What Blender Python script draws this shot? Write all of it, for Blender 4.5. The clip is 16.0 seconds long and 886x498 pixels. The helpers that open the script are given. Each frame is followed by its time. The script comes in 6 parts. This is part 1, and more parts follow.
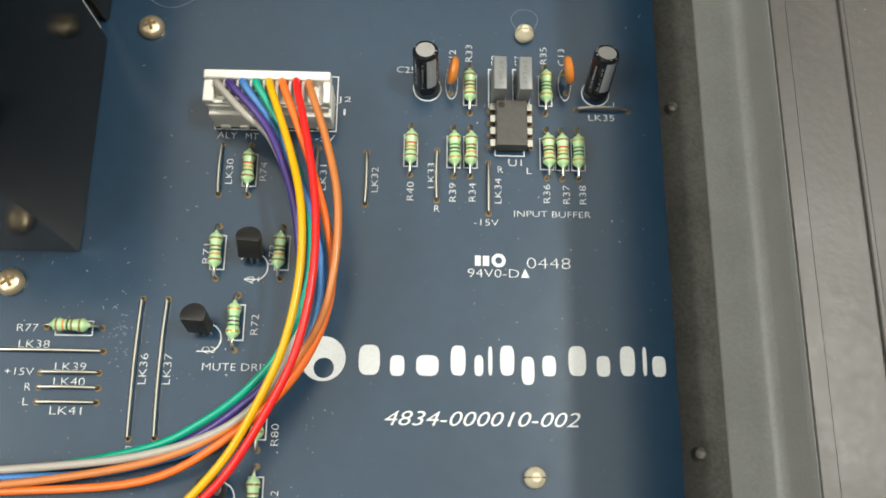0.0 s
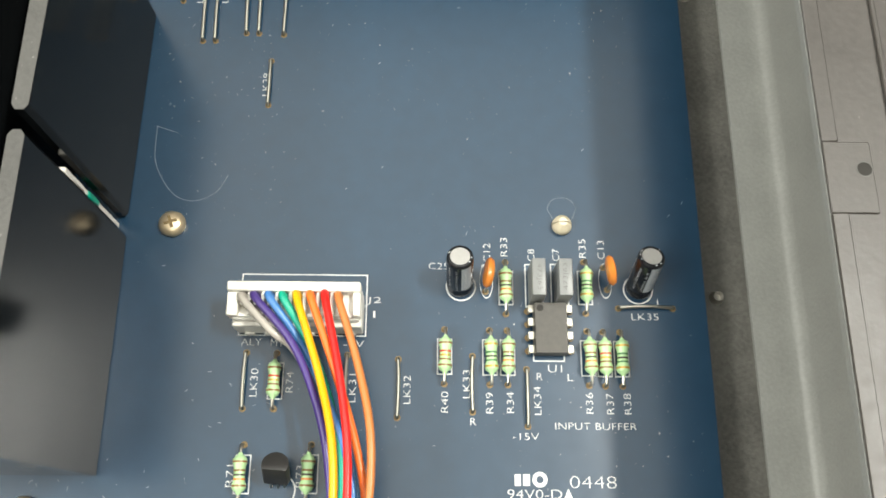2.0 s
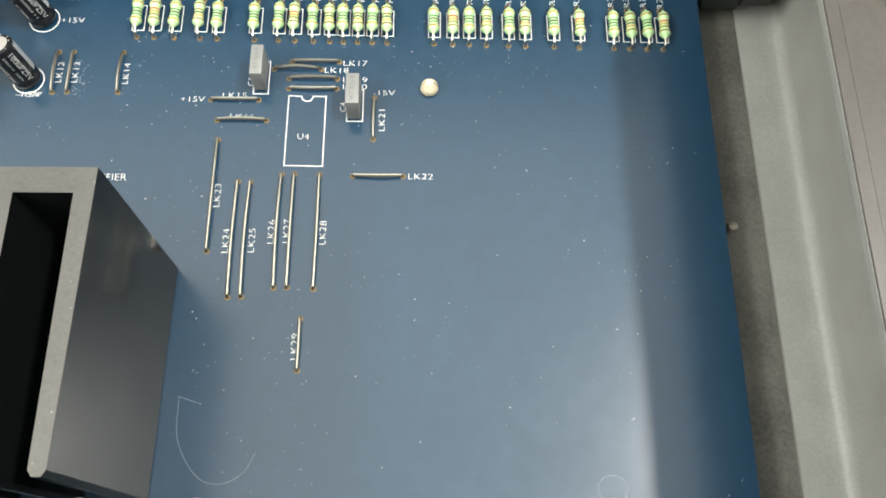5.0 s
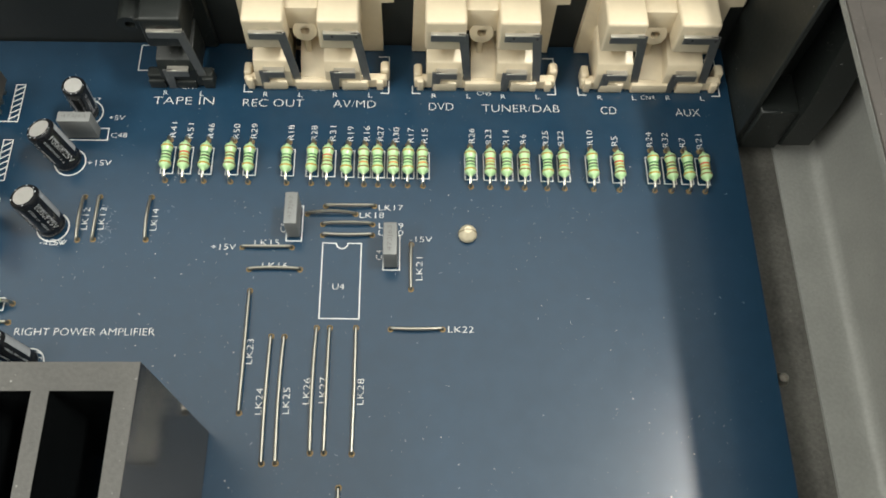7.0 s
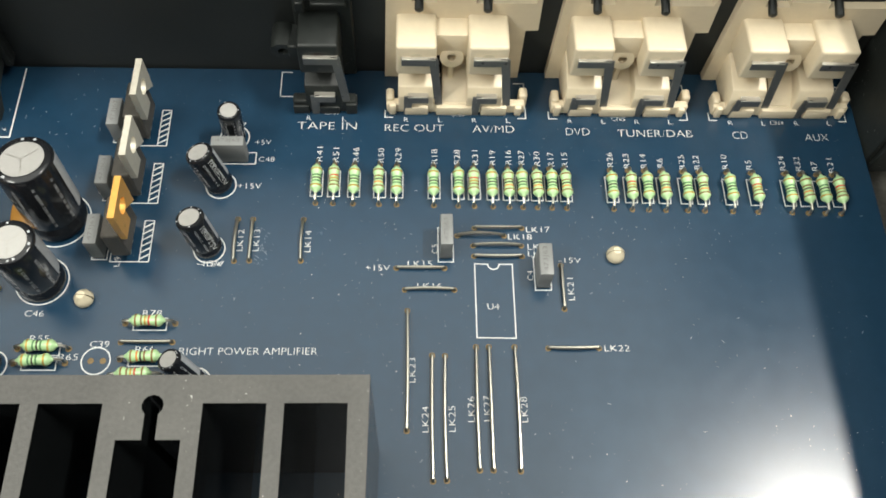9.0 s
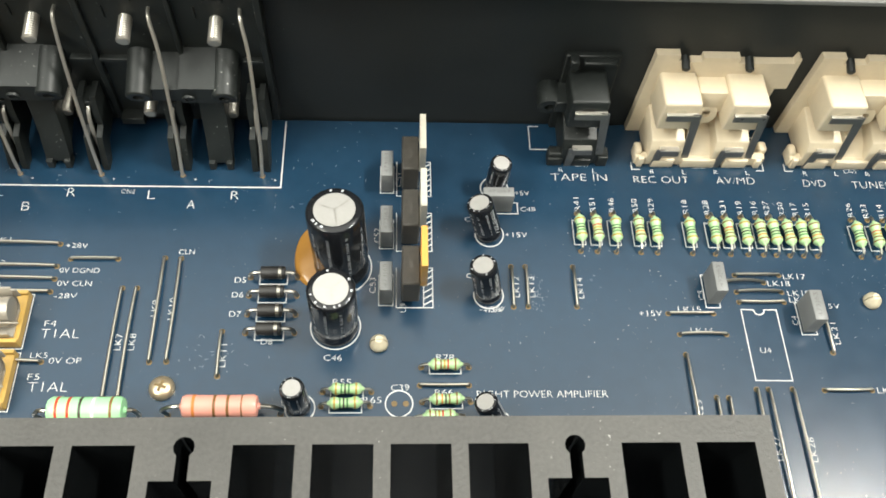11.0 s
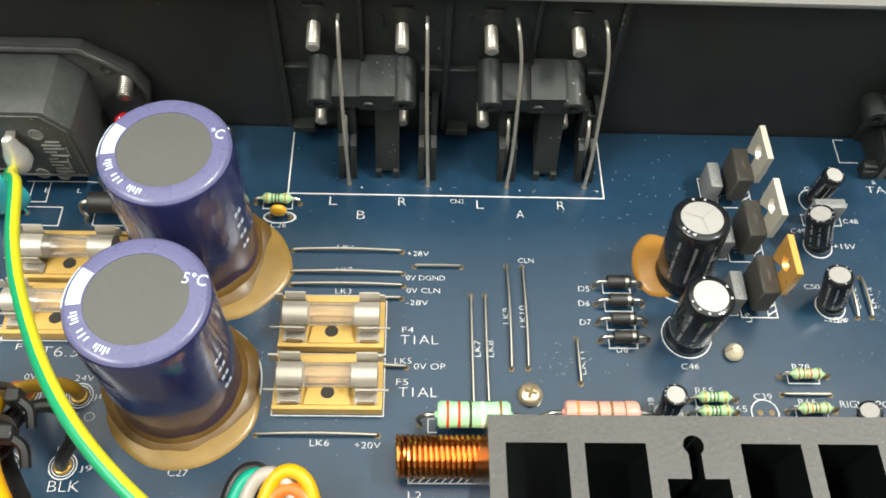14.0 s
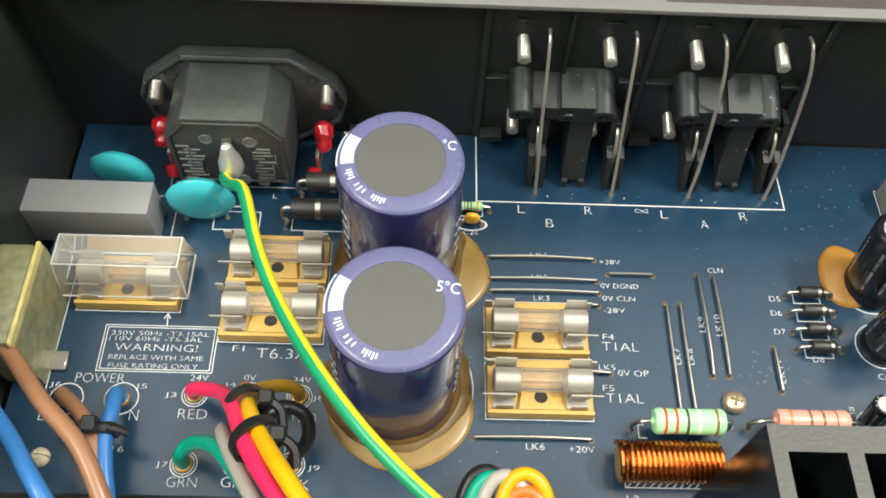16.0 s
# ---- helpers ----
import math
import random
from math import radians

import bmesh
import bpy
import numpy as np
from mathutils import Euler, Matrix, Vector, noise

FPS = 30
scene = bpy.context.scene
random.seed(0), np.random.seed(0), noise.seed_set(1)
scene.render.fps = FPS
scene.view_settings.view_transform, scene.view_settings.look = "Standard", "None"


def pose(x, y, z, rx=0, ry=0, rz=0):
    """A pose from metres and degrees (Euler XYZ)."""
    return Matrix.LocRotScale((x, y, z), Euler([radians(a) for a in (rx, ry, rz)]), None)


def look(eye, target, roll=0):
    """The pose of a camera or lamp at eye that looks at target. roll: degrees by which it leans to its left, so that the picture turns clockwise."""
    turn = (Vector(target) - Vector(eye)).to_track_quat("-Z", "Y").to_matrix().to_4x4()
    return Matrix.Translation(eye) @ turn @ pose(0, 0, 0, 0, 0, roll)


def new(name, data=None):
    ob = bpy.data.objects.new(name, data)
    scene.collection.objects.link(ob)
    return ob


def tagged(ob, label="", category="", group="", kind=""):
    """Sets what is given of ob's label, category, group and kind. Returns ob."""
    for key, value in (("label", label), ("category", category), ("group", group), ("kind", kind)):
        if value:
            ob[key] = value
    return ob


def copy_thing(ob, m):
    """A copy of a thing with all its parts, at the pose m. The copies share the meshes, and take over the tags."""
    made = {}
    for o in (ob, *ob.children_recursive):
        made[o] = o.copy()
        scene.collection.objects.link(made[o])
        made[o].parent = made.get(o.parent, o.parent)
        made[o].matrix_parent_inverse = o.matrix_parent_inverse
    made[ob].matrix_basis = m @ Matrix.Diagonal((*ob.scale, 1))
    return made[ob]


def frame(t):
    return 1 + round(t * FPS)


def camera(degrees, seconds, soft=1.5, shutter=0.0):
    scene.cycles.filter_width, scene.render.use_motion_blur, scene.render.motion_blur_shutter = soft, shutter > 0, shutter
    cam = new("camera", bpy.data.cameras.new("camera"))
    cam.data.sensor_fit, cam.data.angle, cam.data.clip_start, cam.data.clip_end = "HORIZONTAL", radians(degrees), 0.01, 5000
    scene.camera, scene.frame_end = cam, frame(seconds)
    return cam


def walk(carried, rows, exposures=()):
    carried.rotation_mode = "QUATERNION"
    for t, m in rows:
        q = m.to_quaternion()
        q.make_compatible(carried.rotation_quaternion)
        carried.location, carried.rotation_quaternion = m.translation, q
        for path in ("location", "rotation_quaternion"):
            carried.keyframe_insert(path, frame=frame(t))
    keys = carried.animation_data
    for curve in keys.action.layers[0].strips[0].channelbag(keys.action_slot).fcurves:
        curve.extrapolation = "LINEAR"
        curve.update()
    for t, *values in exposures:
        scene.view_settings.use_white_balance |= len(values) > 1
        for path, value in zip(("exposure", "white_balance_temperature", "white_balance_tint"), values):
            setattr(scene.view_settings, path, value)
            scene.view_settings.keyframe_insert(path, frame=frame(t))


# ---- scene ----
cam = camera(54.11, 16.0, 1.75)
PATH = [
    (0, (-0.01112, 0.01481, 0.15780), (0.00398, 0.15457, -0.32203), 6.966),
    (0.5, (-0.01247, 0.02151, 0.15541), (0.00218, 0.16628, -0.32295), 6.511),
    (1, (-0.01335, 0.03088, 0.15628), (-0.00066, 0.18430, -0.31943), 5.345),
    (1.5, (-0.01488, 0.03843, 0.15697), (-0.00273, 0.19427, -0.31796), 5.034),
    (2, (-0.01619, 0.04907, 0.15884), (-0.00678, 0.20626, -0.31572), 3.898),
    (2.5, (-0.01582, 0.05688, 0.15900), (-0.00786, 0.21728, -0.31450), 3.206),
    (3, (-0.01533, 0.06541, 0.16039), (-0.00915, 0.22772, -0.31249), 2.509),
    (3.5, (-0.01785, 0.07144, 0.16020), (-0.01148, 0.24063, -0.31026), 2.396),
    (4, (-0.01852, 0.07743, 0.15940), (-0.01421, 0.25045, -0.30969), 1.614),
    (4.2, (-0.01950, 0.07910, 0.16110), (-0.01480, 0.25437, -0.30715), 1.757),
    (4.5, (-0.02080, 0.08450, 0.16160), (-0.01505, 0.26120, -0.30610), 2.060),
    (5, (-0.02390, 0.09430, 0.16300), (-0.01525, 0.27377, -0.30360), 2.894),
    (5.5, (-0.02720, 0.10310, 0.16460), (-0.01530, 0.28700, -0.30020), 3.774),
    (6, (-0.02950, 0.10890, 0.16580), (-0.01520, 0.29980, -0.29610), 4.307),
    (6.3, (-0.02995, 0.11010, 0.16385), (-0.01455, 0.30756, -0.29525), 4.377),
    (6.5, (-0.03044, 0.11064, 0.16327), (-0.01563, 0.31240, -0.29397), 4.146),
    (7, (-0.03426, 0.11570, 0.16460), (-0.01968, 0.32323, -0.29006), 3.907),
    (7.5, (-0.03973, 0.11765, 0.16411), (-0.02511, 0.32882, -0.28887), 3.796),
    (8, (-0.04782, 0.11800, 0.16386), (-0.03250, 0.33347, -0.28708), 3.888),
    (8.2, (-0.05056, 0.11770, 0.16382), (-0.03472, 0.33416, -0.28661), 3.955),
    (8.5, (-0.05480, 0.11490, 0.16510), (-0.03835, 0.33336, -0.28435), 4.125),
    (9, (-0.06780, 0.11210, 0.16540), (-0.04855, 0.33730, -0.28060), 4.593),
    (9.5, (-0.08430, 0.11020, 0.16630), (-0.06185, 0.34334, -0.27545), 5.094),
    (10, (-0.10060, 0.10920, 0.16780), (-0.07530, 0.34948, -0.26995), 5.520),
    (10.3, (-0.10919, 0.11032, 0.16730), (-0.08226, 0.35242, -0.26935), 5.962),
    (10.5, (-0.11449, 0.11101, 0.16814), (-0.08686, 0.35466, -0.26760), 6.012),
    (11, (-0.13095, 0.10990, 0.17014), (-0.10274, 0.35747, -0.26335), 6.023),
    (11.5, (-0.14750, 0.10766, 0.17019), (-0.12003, 0.35870, -0.26135), 5.739),
    (12, (-0.16195, 0.10783, 0.16992), (-0.13483, 0.36071, -0.26056), 5.581),
    (12.5, (-0.17337, 0.10694, 0.16920), (-0.14877, 0.36357, -0.25921), 5.186),
    (13, (-0.18012, 0.10547, 0.16701), (-0.15783, 0.36462, -0.26001), 4.855),
    (13.5, (-0.19083, 0.10561, 0.16754), (-0.17005, 0.36719, -0.25807), 4.625),
    (14, (-0.20259, 0.10646, 0.16570), (-0.18396, 0.36874, -0.25958), 4.323),
    (14.5, (-0.21328, 0.10678, 0.16391), (-0.19612, 0.36959, -0.26110), 4.108),
    (15, (-0.22323, 0.10577, 0.16671), (-0.20799, 0.36994, -0.25753), 3.979),
    (15.5, (-0.23284, 0.10452, 0.16880), (-0.21957, 0.36807, -0.25590), 3.868),
    (16, (-0.24405, 0.10589, 0.16917), (-0.23140, 0.36716, -0.25695), 3.964),
]
walk(cam, [(t, look(eye, target, roll)) for t, eye, target, roll in PATH],
     [(0, -0.62), (1.5, -0.62), (2.0, -0.1), (2.5, 0.05), (3.5, 0.18), (4.2, 0.18), (6.3, 0.05), (6.5, -0.05), (7.0, -0.58),
      (7.5, -0.52), (8.0, -0.48), (10.5, -0.16), (11.5, -0.03), (13.0, 0.02), (14.0, -0.08), (16.0, -0.2)])

MM = 0.001

# ---- world and lights ----
world = bpy.data.worlds.new("room_air")
scene.world = world
world.use_nodes = True
world.node_tree.nodes["Background"].inputs["Color"].default_value = (0.8, 0.85, 0.9, 1)
world.node_tree.nodes["Background"].inputs["Strength"].default_value = 0.15


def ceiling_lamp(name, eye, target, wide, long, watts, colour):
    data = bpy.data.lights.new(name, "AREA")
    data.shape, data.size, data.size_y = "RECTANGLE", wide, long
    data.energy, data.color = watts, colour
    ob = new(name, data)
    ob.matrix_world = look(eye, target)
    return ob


ceiling_lamp("bench_lamp", (0.60, 0.20, 1.25), (0.0, 0.10, 0), 0.36, 0.06, 26, (0.98, 0.965, 0.88))
ceiling_lamp("ceiling_lamp", (-1.15, -0.35, 1.30), (-1.15, -0.35, 0), 0.3, 1.2, 36, (0.97, 0.965, 0.88))
# Unseen panel added low overhead to give the board its broad grey haze.
ceiling_lamp("unseen_haze_panel", (-0.21, 0.10, 0.54), (-0.21, 0.10, 0), 0.78, 0.82, 5.2, (0.96, 0.97, 0.90))

# ---- materials ----


def surface(name, colour, rough=0.5, metal=0.0, vary=0.1, grain=900.0, bump=0.0, dust=0.0, coat=0.0, clear=0.0, ior=1.5, dust_colour=(0.62, 0.62, 0.58)):
    """A material with fine grain and broad stains in its colour and gloss, a little relief, and dust specks."""
    m = bpy.data.materials.new(name)
    m.use_nodes = True
    n, l = m.node_tree.nodes, m.node_tree.links
    b = n["Principled BSDF"]
    b.inputs["Metallic"].default_value = metal
    b.inputs["IOR"].default_value = ior
    b.inputs["Coat Weight"].default_value = coat
    b.inputs["Coat Roughness"].default_value = 0.12
    b.inputs["Transmission Weight"].default_value = clear
    place = n.new("ShaderNodeTexCoord")
    fine, broad = n.new("ShaderNodeTexNoise"), n.new("ShaderNodeTexNoise")
    fine.inputs["Scale"].default_value, fine.inputs["Detail"].default_value = grain, 4
    broad.inputs["Scale"].default_value, broad.inputs["Detail"].default_value = grain / 14, 3
    l.new(place.outputs["Object"], fine.inputs["Vector"])
    l.new(place.outputs["Object"], broad.inputs["Vector"])
    both = n.new("ShaderNodeMath")
    both.operation = "ADD"
    l.new(fine.outputs["Fac"], both.inputs[0])
    l.new(broad.outputs["Fac"], both.inputs[1])
    shade = n.new("ShaderNodeMapRange")
    shade.inputs["From Min"].default_value, shade.inputs["From Max"].default_value = 0.6, 1.4
    shade.inputs["To Min"].default_value, shade.inputs["To Max"].default_value = 1 - vary, 1 + vary
    l.new(both.outputs[0], shade.inputs["Value"])
    tint = n.new("ShaderNodeVectorMath")
    tint.operation = "SCALE"
    tint.inputs[0].default_value = colour
    l.new(shade.outputs[0], tint.inputs["Scale"])
    last = tint.outputs[0]
    gloss = n.new("ShaderNodeMapRange")
    gloss.inputs["From Min"].default_value, gloss.inputs["From Max"].default_value = 0.6, 1.4
    gloss.inputs["To Min"].default_value, gloss.inputs["To Max"].default_value = rough * 0.85, min(1, rough * 1.15)
    l.new(both.outputs[0], gloss.inputs["Value"])
    rough_out = gloss.outputs[0]
    if dust:
        speck = n.new("ShaderNodeTexNoise")
        speck.inputs["Scale"].default_value, speck.inputs["Detail"].default_value = 1500, 2
        l.new(place.outputs["Object"], speck.inputs["Vector"])
        cut = n.new("ShaderNodeMapRange")
        cut.inputs["From Min"].default_value, cut.inputs["From Max"].default_value = 0.80 - 0.12 * dust, 0.86 - 0.12 * dust
        l.new(speck.outputs["Fac"], cut.inputs["Value"])
        where = n.new("ShaderNodeMath")
        where.operation = "MULTIPLY"
        l.new(cut.outputs[0], where.inputs[0])
        patch = n.new("ShaderNodeMapRange")
        patch.inputs["From Min"].default_value, patch.inputs["From Max"].default_value = 0.45, 0.65
        l.new(broad.outputs["Fac"], patch.inputs["Value"])
        l.new(patch.outputs[0], where.inputs[1])
        mix = n.new("ShaderNodeMix")
        mix.data_type = "RGBA"
        l.new(where.outputs[0], mix.inputs["Factor"])
        l.new(last, mix.inputs["A"])
        mix.inputs["B"].default_value = (*dust_colour, 1)
        last = mix.outputs["Result"]
    l.new(last, b.inputs["Base Color"])
    l.new(rough_out, b.inputs["Roughness"])
    if bump:
        relief = n.new("ShaderNodeBump")
        relief.inputs["Strength"].default_value, relief.inputs["Distance"].default_value = bump, 0.0002
        l.new(fine.outputs["Fac"], relief.inputs["Height"])
        l.new(relief.outputs[0], b.inputs["Normal"])
    return m


MASK = surface("blue_solder_mask", (0.0092, 0.032, 0.062), 0.24, vary=0.12, grain=260, bump=0.04, dust=0.7, ior=1.58)
INK = surface("white_ink", (0.60, 0.61, 0.60), 0.55, vary=0.12, grain=1800)
TIN = surface("tinned_wire", (0.46, 0.44, 0.38), 0.3, metal=1.0, vary=0.1, grain=700)
PAD = surface("brown_pad", (0.17, 0.115, 0.045), 0.5, metal=0.2, vary=0.3, grain=2500)
# Near-black for the shade inside openings that are only laid on.
BORE_SHADE = surface("bore_shade", (0.02, 0.018, 0.015), 0.8)
BLACK_GLOSS = surface("black_anodised", (0.006, 0.007, 0.0075), 0.15, vary=0.2, grain=300, dust=0.16, ior=1.32)
SAWN = surface("sawn_aluminium", (0.077, 0.075, 0.070), 0.55, metal=0.15, vary=0.25, grain=1400, bump=0.5, dust=0.7)
BLACK_PLASTIC = surface("black_plastic", (0.0115, 0.0142, 0.0132), 0.5, vary=0.35, grain=900, bump=0.15, dust=0.85)
BLACK_MATT = surface("black_paint", (0.016, 0.0185, 0.018), 0.5, vary=0.2, grain=1600, bump=0.15, dust=0.25)
CREAM = surface("cream_plastic", (0.68, 0.58, 0.42), 0.38, vary=0.05, grain=700, bump=0.04)
WHITE_PLASTIC = surface("white_nylon", (0.78, 0.75, 0.68), 0.4, vary=0.05, grain=900)
NYLON = surface("yellowed_nylon", (0.60, 0.53, 0.38), 0.7, vary=0.12, grain=700)
STEEL = surface("bright_steel", (0.52, 0.495, 0.44), 0.34, metal=0.75, vary=0.05, grain=500)
DULL_STEEL = surface("dull_steel", (0.45, 0.43, 0.39), 0.38, metal=1.0, vary=0.2, grain=1500, bump=0.1)
BRASSY = surface("brassy_screw", (0.74, 0.60, 0.40), 0.32, metal=0.8, vary=0.12, grain=900)
GREY_PAINT = surface("grey_painted_steel", (0.265, 0.268, 0.252), 0.45, vary=0.14, grain=1400, bump=0.5, dust=0.55, dust_colour=(0.05, 0.05, 0.05))
# Rough grey steel, set dark so its colour carries the shade on the floor.
FLOOR_SHADED = surface("rough_shaded_floor", (0.085, 0.082, 0.073), 0.6, vary=0.5, grain=1300, bump=1.0, dust=0.5)
FLANGE_PAINT = surface("grey_flange", (0.055, 0.049, 0.044), 0.46, vary=0.2, grain=900, bump=0.2, dust=0.45)
REAR_FLANGE = surface("light_flange", (0.15, 0.15, 0.142), 0.5, vary=0.06, grain=900, bump=0.1)
RES_BODY = surface("pale_green_lacquer", (0.40, 0.60, 0.31), 0.3, vary=0.1, grain=700, bump=0.08, coat=0.3)
RES_MINT = surface("mint_lacquer", (0.36, 0.72, 0.38), 0.33, vary=0.06, grain=500, bump=0.05)
RES_PINK = surface("pink_lacquer", (0.80, 0.36, 0.28), 0.36, vary=0.06, grain=500, bump=0.05)
BANDS = {
    "brown": surface("brown_band", (0.20, 0.10, 0.03), 0.35),
    "red": surface("red_band", (0.50, 0.05, 0.02), 0.35),
    "black": surface("black_band", (0.05, 0.045, 0.03), 0.35),
    "gold": surface("gold_band", (0.50, 0.30, 0.06), 0.3, metal=0.5),
    "orange": surface("orange_band", (0.60, 0.20, 0.04), 0.35),
    "green": surface("green_band", (0.06, 0.17, 0.06), 0.35),
    "white": surface("white_band", (0.75, 0.75, 0.7), 0.35),
}
SLEEVE = surface("black_sleeve", (0.010, 0.011, 0.013), 0.16, vary=0.2, grain=500)
SLEEVE_STRIPE = surface("grey_stripe", (0.33, 0.345, 0.36), 0.25)
ALU_TOP = surface("aluminium_top", (0.44, 0.43, 0.41), 0.42, metal=0.4, vary=0.05, grain=1500)
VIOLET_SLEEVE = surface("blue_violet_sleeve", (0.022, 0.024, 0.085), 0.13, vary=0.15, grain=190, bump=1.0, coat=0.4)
# A paler, greyer violet than the sleeve below the rim.
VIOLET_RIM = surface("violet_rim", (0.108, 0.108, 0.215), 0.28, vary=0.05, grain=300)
VENT_TOP = surface("grey_vent_top", (0.085, 0.085, 0.078), 0.45, vary=0.08, grain=900, dust=0.3)
PALE_BLUE = surface("pale_blue_print", (0.62, 0.70, 0.78), 0.4)
GLUE = surface("amber_glue", (0.25, 0.155, 0.04), 0.3, vary=0.3, grain=220, bump=0.1)
GLUE_DARK = surface("dark_amber_glue", (0.12, 0.066, 0.016), 0.38, vary=0.4, grain=300, bump=0.4)
GLUE_ORANGE = surface("orange_glue", (0.34, 0.165, 0.033), 0.25, vary=0.25, grain=220)
FILM_GREY = surface("grey_film_box", (0.185, 0.19, 0.187), 0.42, vary=0.05, grain=900, bump=0.05)
FILM_SIDE = surface("grey_box_paint", (0.20, 0.20, 0.205), 0.38, vary=0.04, grain=700, bump=0.04)
SOFT_PRINT = surface("grey_white_print", (0.42, 0.43, 0.44), 0.4)
PRINT_GREY = surface("dark_grey_print", (0.09, 0.09, 0.085), 0.5)
DROP_ORANGE = surface("orange_dip", (0.58, 0.19, 0.03), 0.25, vary=0.15, grain=400, coat=0.4)
DROP_YELLOW = surface("yellow_dip", (0.80, 0.42, 0.03), 0.28, vary=0.1, grain=400)
CYAN_DIP = surface("cyan_dip", (0.041, 0.410, 0.459), 0.2, vary=0.06, grain=300, coat=0.4)
EPOXY = surface("black_epoxy", (0.018, 0.017, 0.016), 0.45, vary=0.25, grain=1800, bump=0.2)
EPOXY_DUSTY = surface("dusty_epoxy", (0.055, 0.05, 0.042), 0.5, vary=0.3, grain=900, bump=0.15)
TAB_TIN = surface("tinned_tab", (0.66, 0.62, 0.52), 0.36, metal=0.45, vary=0.12, grain=800)
TAB_COPPER = surface("copper_tab", (0.80, 0.42, 0.10), 0.3, metal=0.5, vary=0.12, grain=800)
COPPER = surface("enamelled_copper", (0.72, 0.27, 0.07), 0.22, metal=1.0, vary=0.15, grain=600)
BONE = surface("tan_phenolic", (0.52, 0.33, 0.085), 0.4, vary=0.12, grain=500, bump=0.08)


def thin_clear(name, tint, rough, ior, haze=0.0):
    """A thin clear wall: light passes straight on, and Fresnel adds its gloss."""
    m = bpy.data.materials.new(name)
    m.use_nodes = True
    n, l = m.node_tree.nodes, m.node_tree.links
    n.remove(n["Principled BSDF"])
    clear, gloss, mix, edge = n.new("ShaderNodeBsdfTransparent"), n.new("ShaderNodeBsdfGlossy"), n.new("ShaderNodeMixShader"), n.new("ShaderNodeFresnel")
    clear.inputs["Color"].default_value = (*tint, 1)
    gloss.inputs["Roughness"].default_value = rough
    edge.inputs["IOR"].default_value = ior
    l.new(edge.outputs[0], mix.inputs[0])
    l.new(clear.outputs[0], mix.inputs[1])
    l.new(gloss.outputs[0], mix.inputs[2])
    if haze:
        milk, blend = n.new("ShaderNodeBsdfDiffuse"), n.new("ShaderNodeMixShader")
        milk.inputs["Color"].default_value = (0.8, 0.78, 0.72, 1)
        blend.inputs[0].default_value = haze
        l.new(mix.outputs[0], blend.inputs[1])
        l.new(milk.outputs[0], blend.inputs[2])
        mix = blend
    l.new(mix.outputs[0], n["Material Output"].inputs["Surface"])
    return m


GLASS = thin_clear("clear_glass", (0.88, 0.82, 0.74), 0.06, 1.5, 0.10)
COVER_EDGE = thin_clear("frosted_edge", (0.95, 0.94, 0.9), 0.2, 1.5, 0.55)
NICKEL = surface("nickel_spring", (0.45, 0.415, 0.355), 0.42, metal=0.55, vary=0.08, grain=500)
# Dark grey puts the dim reflection of the strip's front into its colour.
CONTACT_SHADED = surface("shaded_contact_strip", (0.17, 0.17, 0.165), 0.3, metal=0.6, vary=0.15, grain=900)
# Black lifted to grey: dust, plus the ceiling's reflection put into the colour.
INLET = surface("dusty_sheen_moulding", (0.046, 0.049, 0.047), 0.38, vary=0.3, grain=700, bump=0.12, dust=0.9)
# Pale grey paints in the glints on the inlet's raised marks.
EMBOSS = surface("raised_mark_glints", (0.16, 0.165, 0.155), 0.4, vary=0.3, grain=900)
CLEAR = thin_clear("clear_plastic", (0.93, 0.92, 0.88), 0.1, 1.42, 0.20)
RED_CLEAR = surface("red_boot", (0.32, 0.008, 0.014), 0.14, vary=0.3, coat=0.8)
SOLDER = surface("lumpy_solder", (0.75, 0.73, 0.68), 0.32, metal=0.7, vary=0.1, grain=700, bump=0.3)
TAPE_YELLOW = surface("yellow_tape", (0.50, 0.43, 0.16), 0.3, vary=0.35, grain=400)
FOIL = surface("varnished_winding", (0.19, 0.19, 0.10), 0.25, vary=0.5, grain=420, bump=1.0)
PANEL_WALL = surface("room_paint", (0.62, 0.61, 0.58), 0.8, vary=0.04, grain=20)
BENCH = surface("bench_top", (0.20, 0.17, 0.14), 0.5, vary=0.15, grain=40)


def wire_paint(name, colour):
    return surface(name, colour, 0.33, vary=0.06, grain=500, bump=0.04)


W_GREY, W_VIOLET, W_BLUE = wire_paint("grey_pvc", (0.36, 0.33, 0.29)), wire_paint("violet_pvc", (0.055, 0.03, 0.17)), wire_paint("blue_pvc", (0.05, 0.17, 0.42))
W_GREEN, W_YELLOW, W_ORANGE = wire_paint("green_pvc", (0.0, 0.30, 0.19)), wire_paint("yellow_pvc", (0.66, 0.36, 0.002)), wire_paint("orange_pvc", (0.78, 0.15, 0.02))
W_RED, W_BROWN, W_BLACK = wire_paint("red_pvc", (0.75, 0.015, 0.012)), wire_paint("tan_pvc", (0.50, 0.17, 0.045)), wire_paint("black_pvc", (0.012, 0.012, 0.012))
W_PINK, W_MAINS, W_SKY = wire_paint("crimson_pvc", (0.72, 0.02, 0.09)), wire_paint("brown_pvc", (0.28, 0.135, 0.068)), wire_paint("mains_blue_pvc", (0.03, 0.155, 0.40))
W_EARTH, W_STRIPE, W_MUSTARD = wire_paint("earth_green_pvc", (0.008, 0.27, 0.115)), wire_paint("earth_yellow_pvc", (0.58, 0.54, 0.02)), wire_paint("mustard_pvc", (0.50, 0.27, 0.02))

# ---- shape helpers; all in millimetres ----


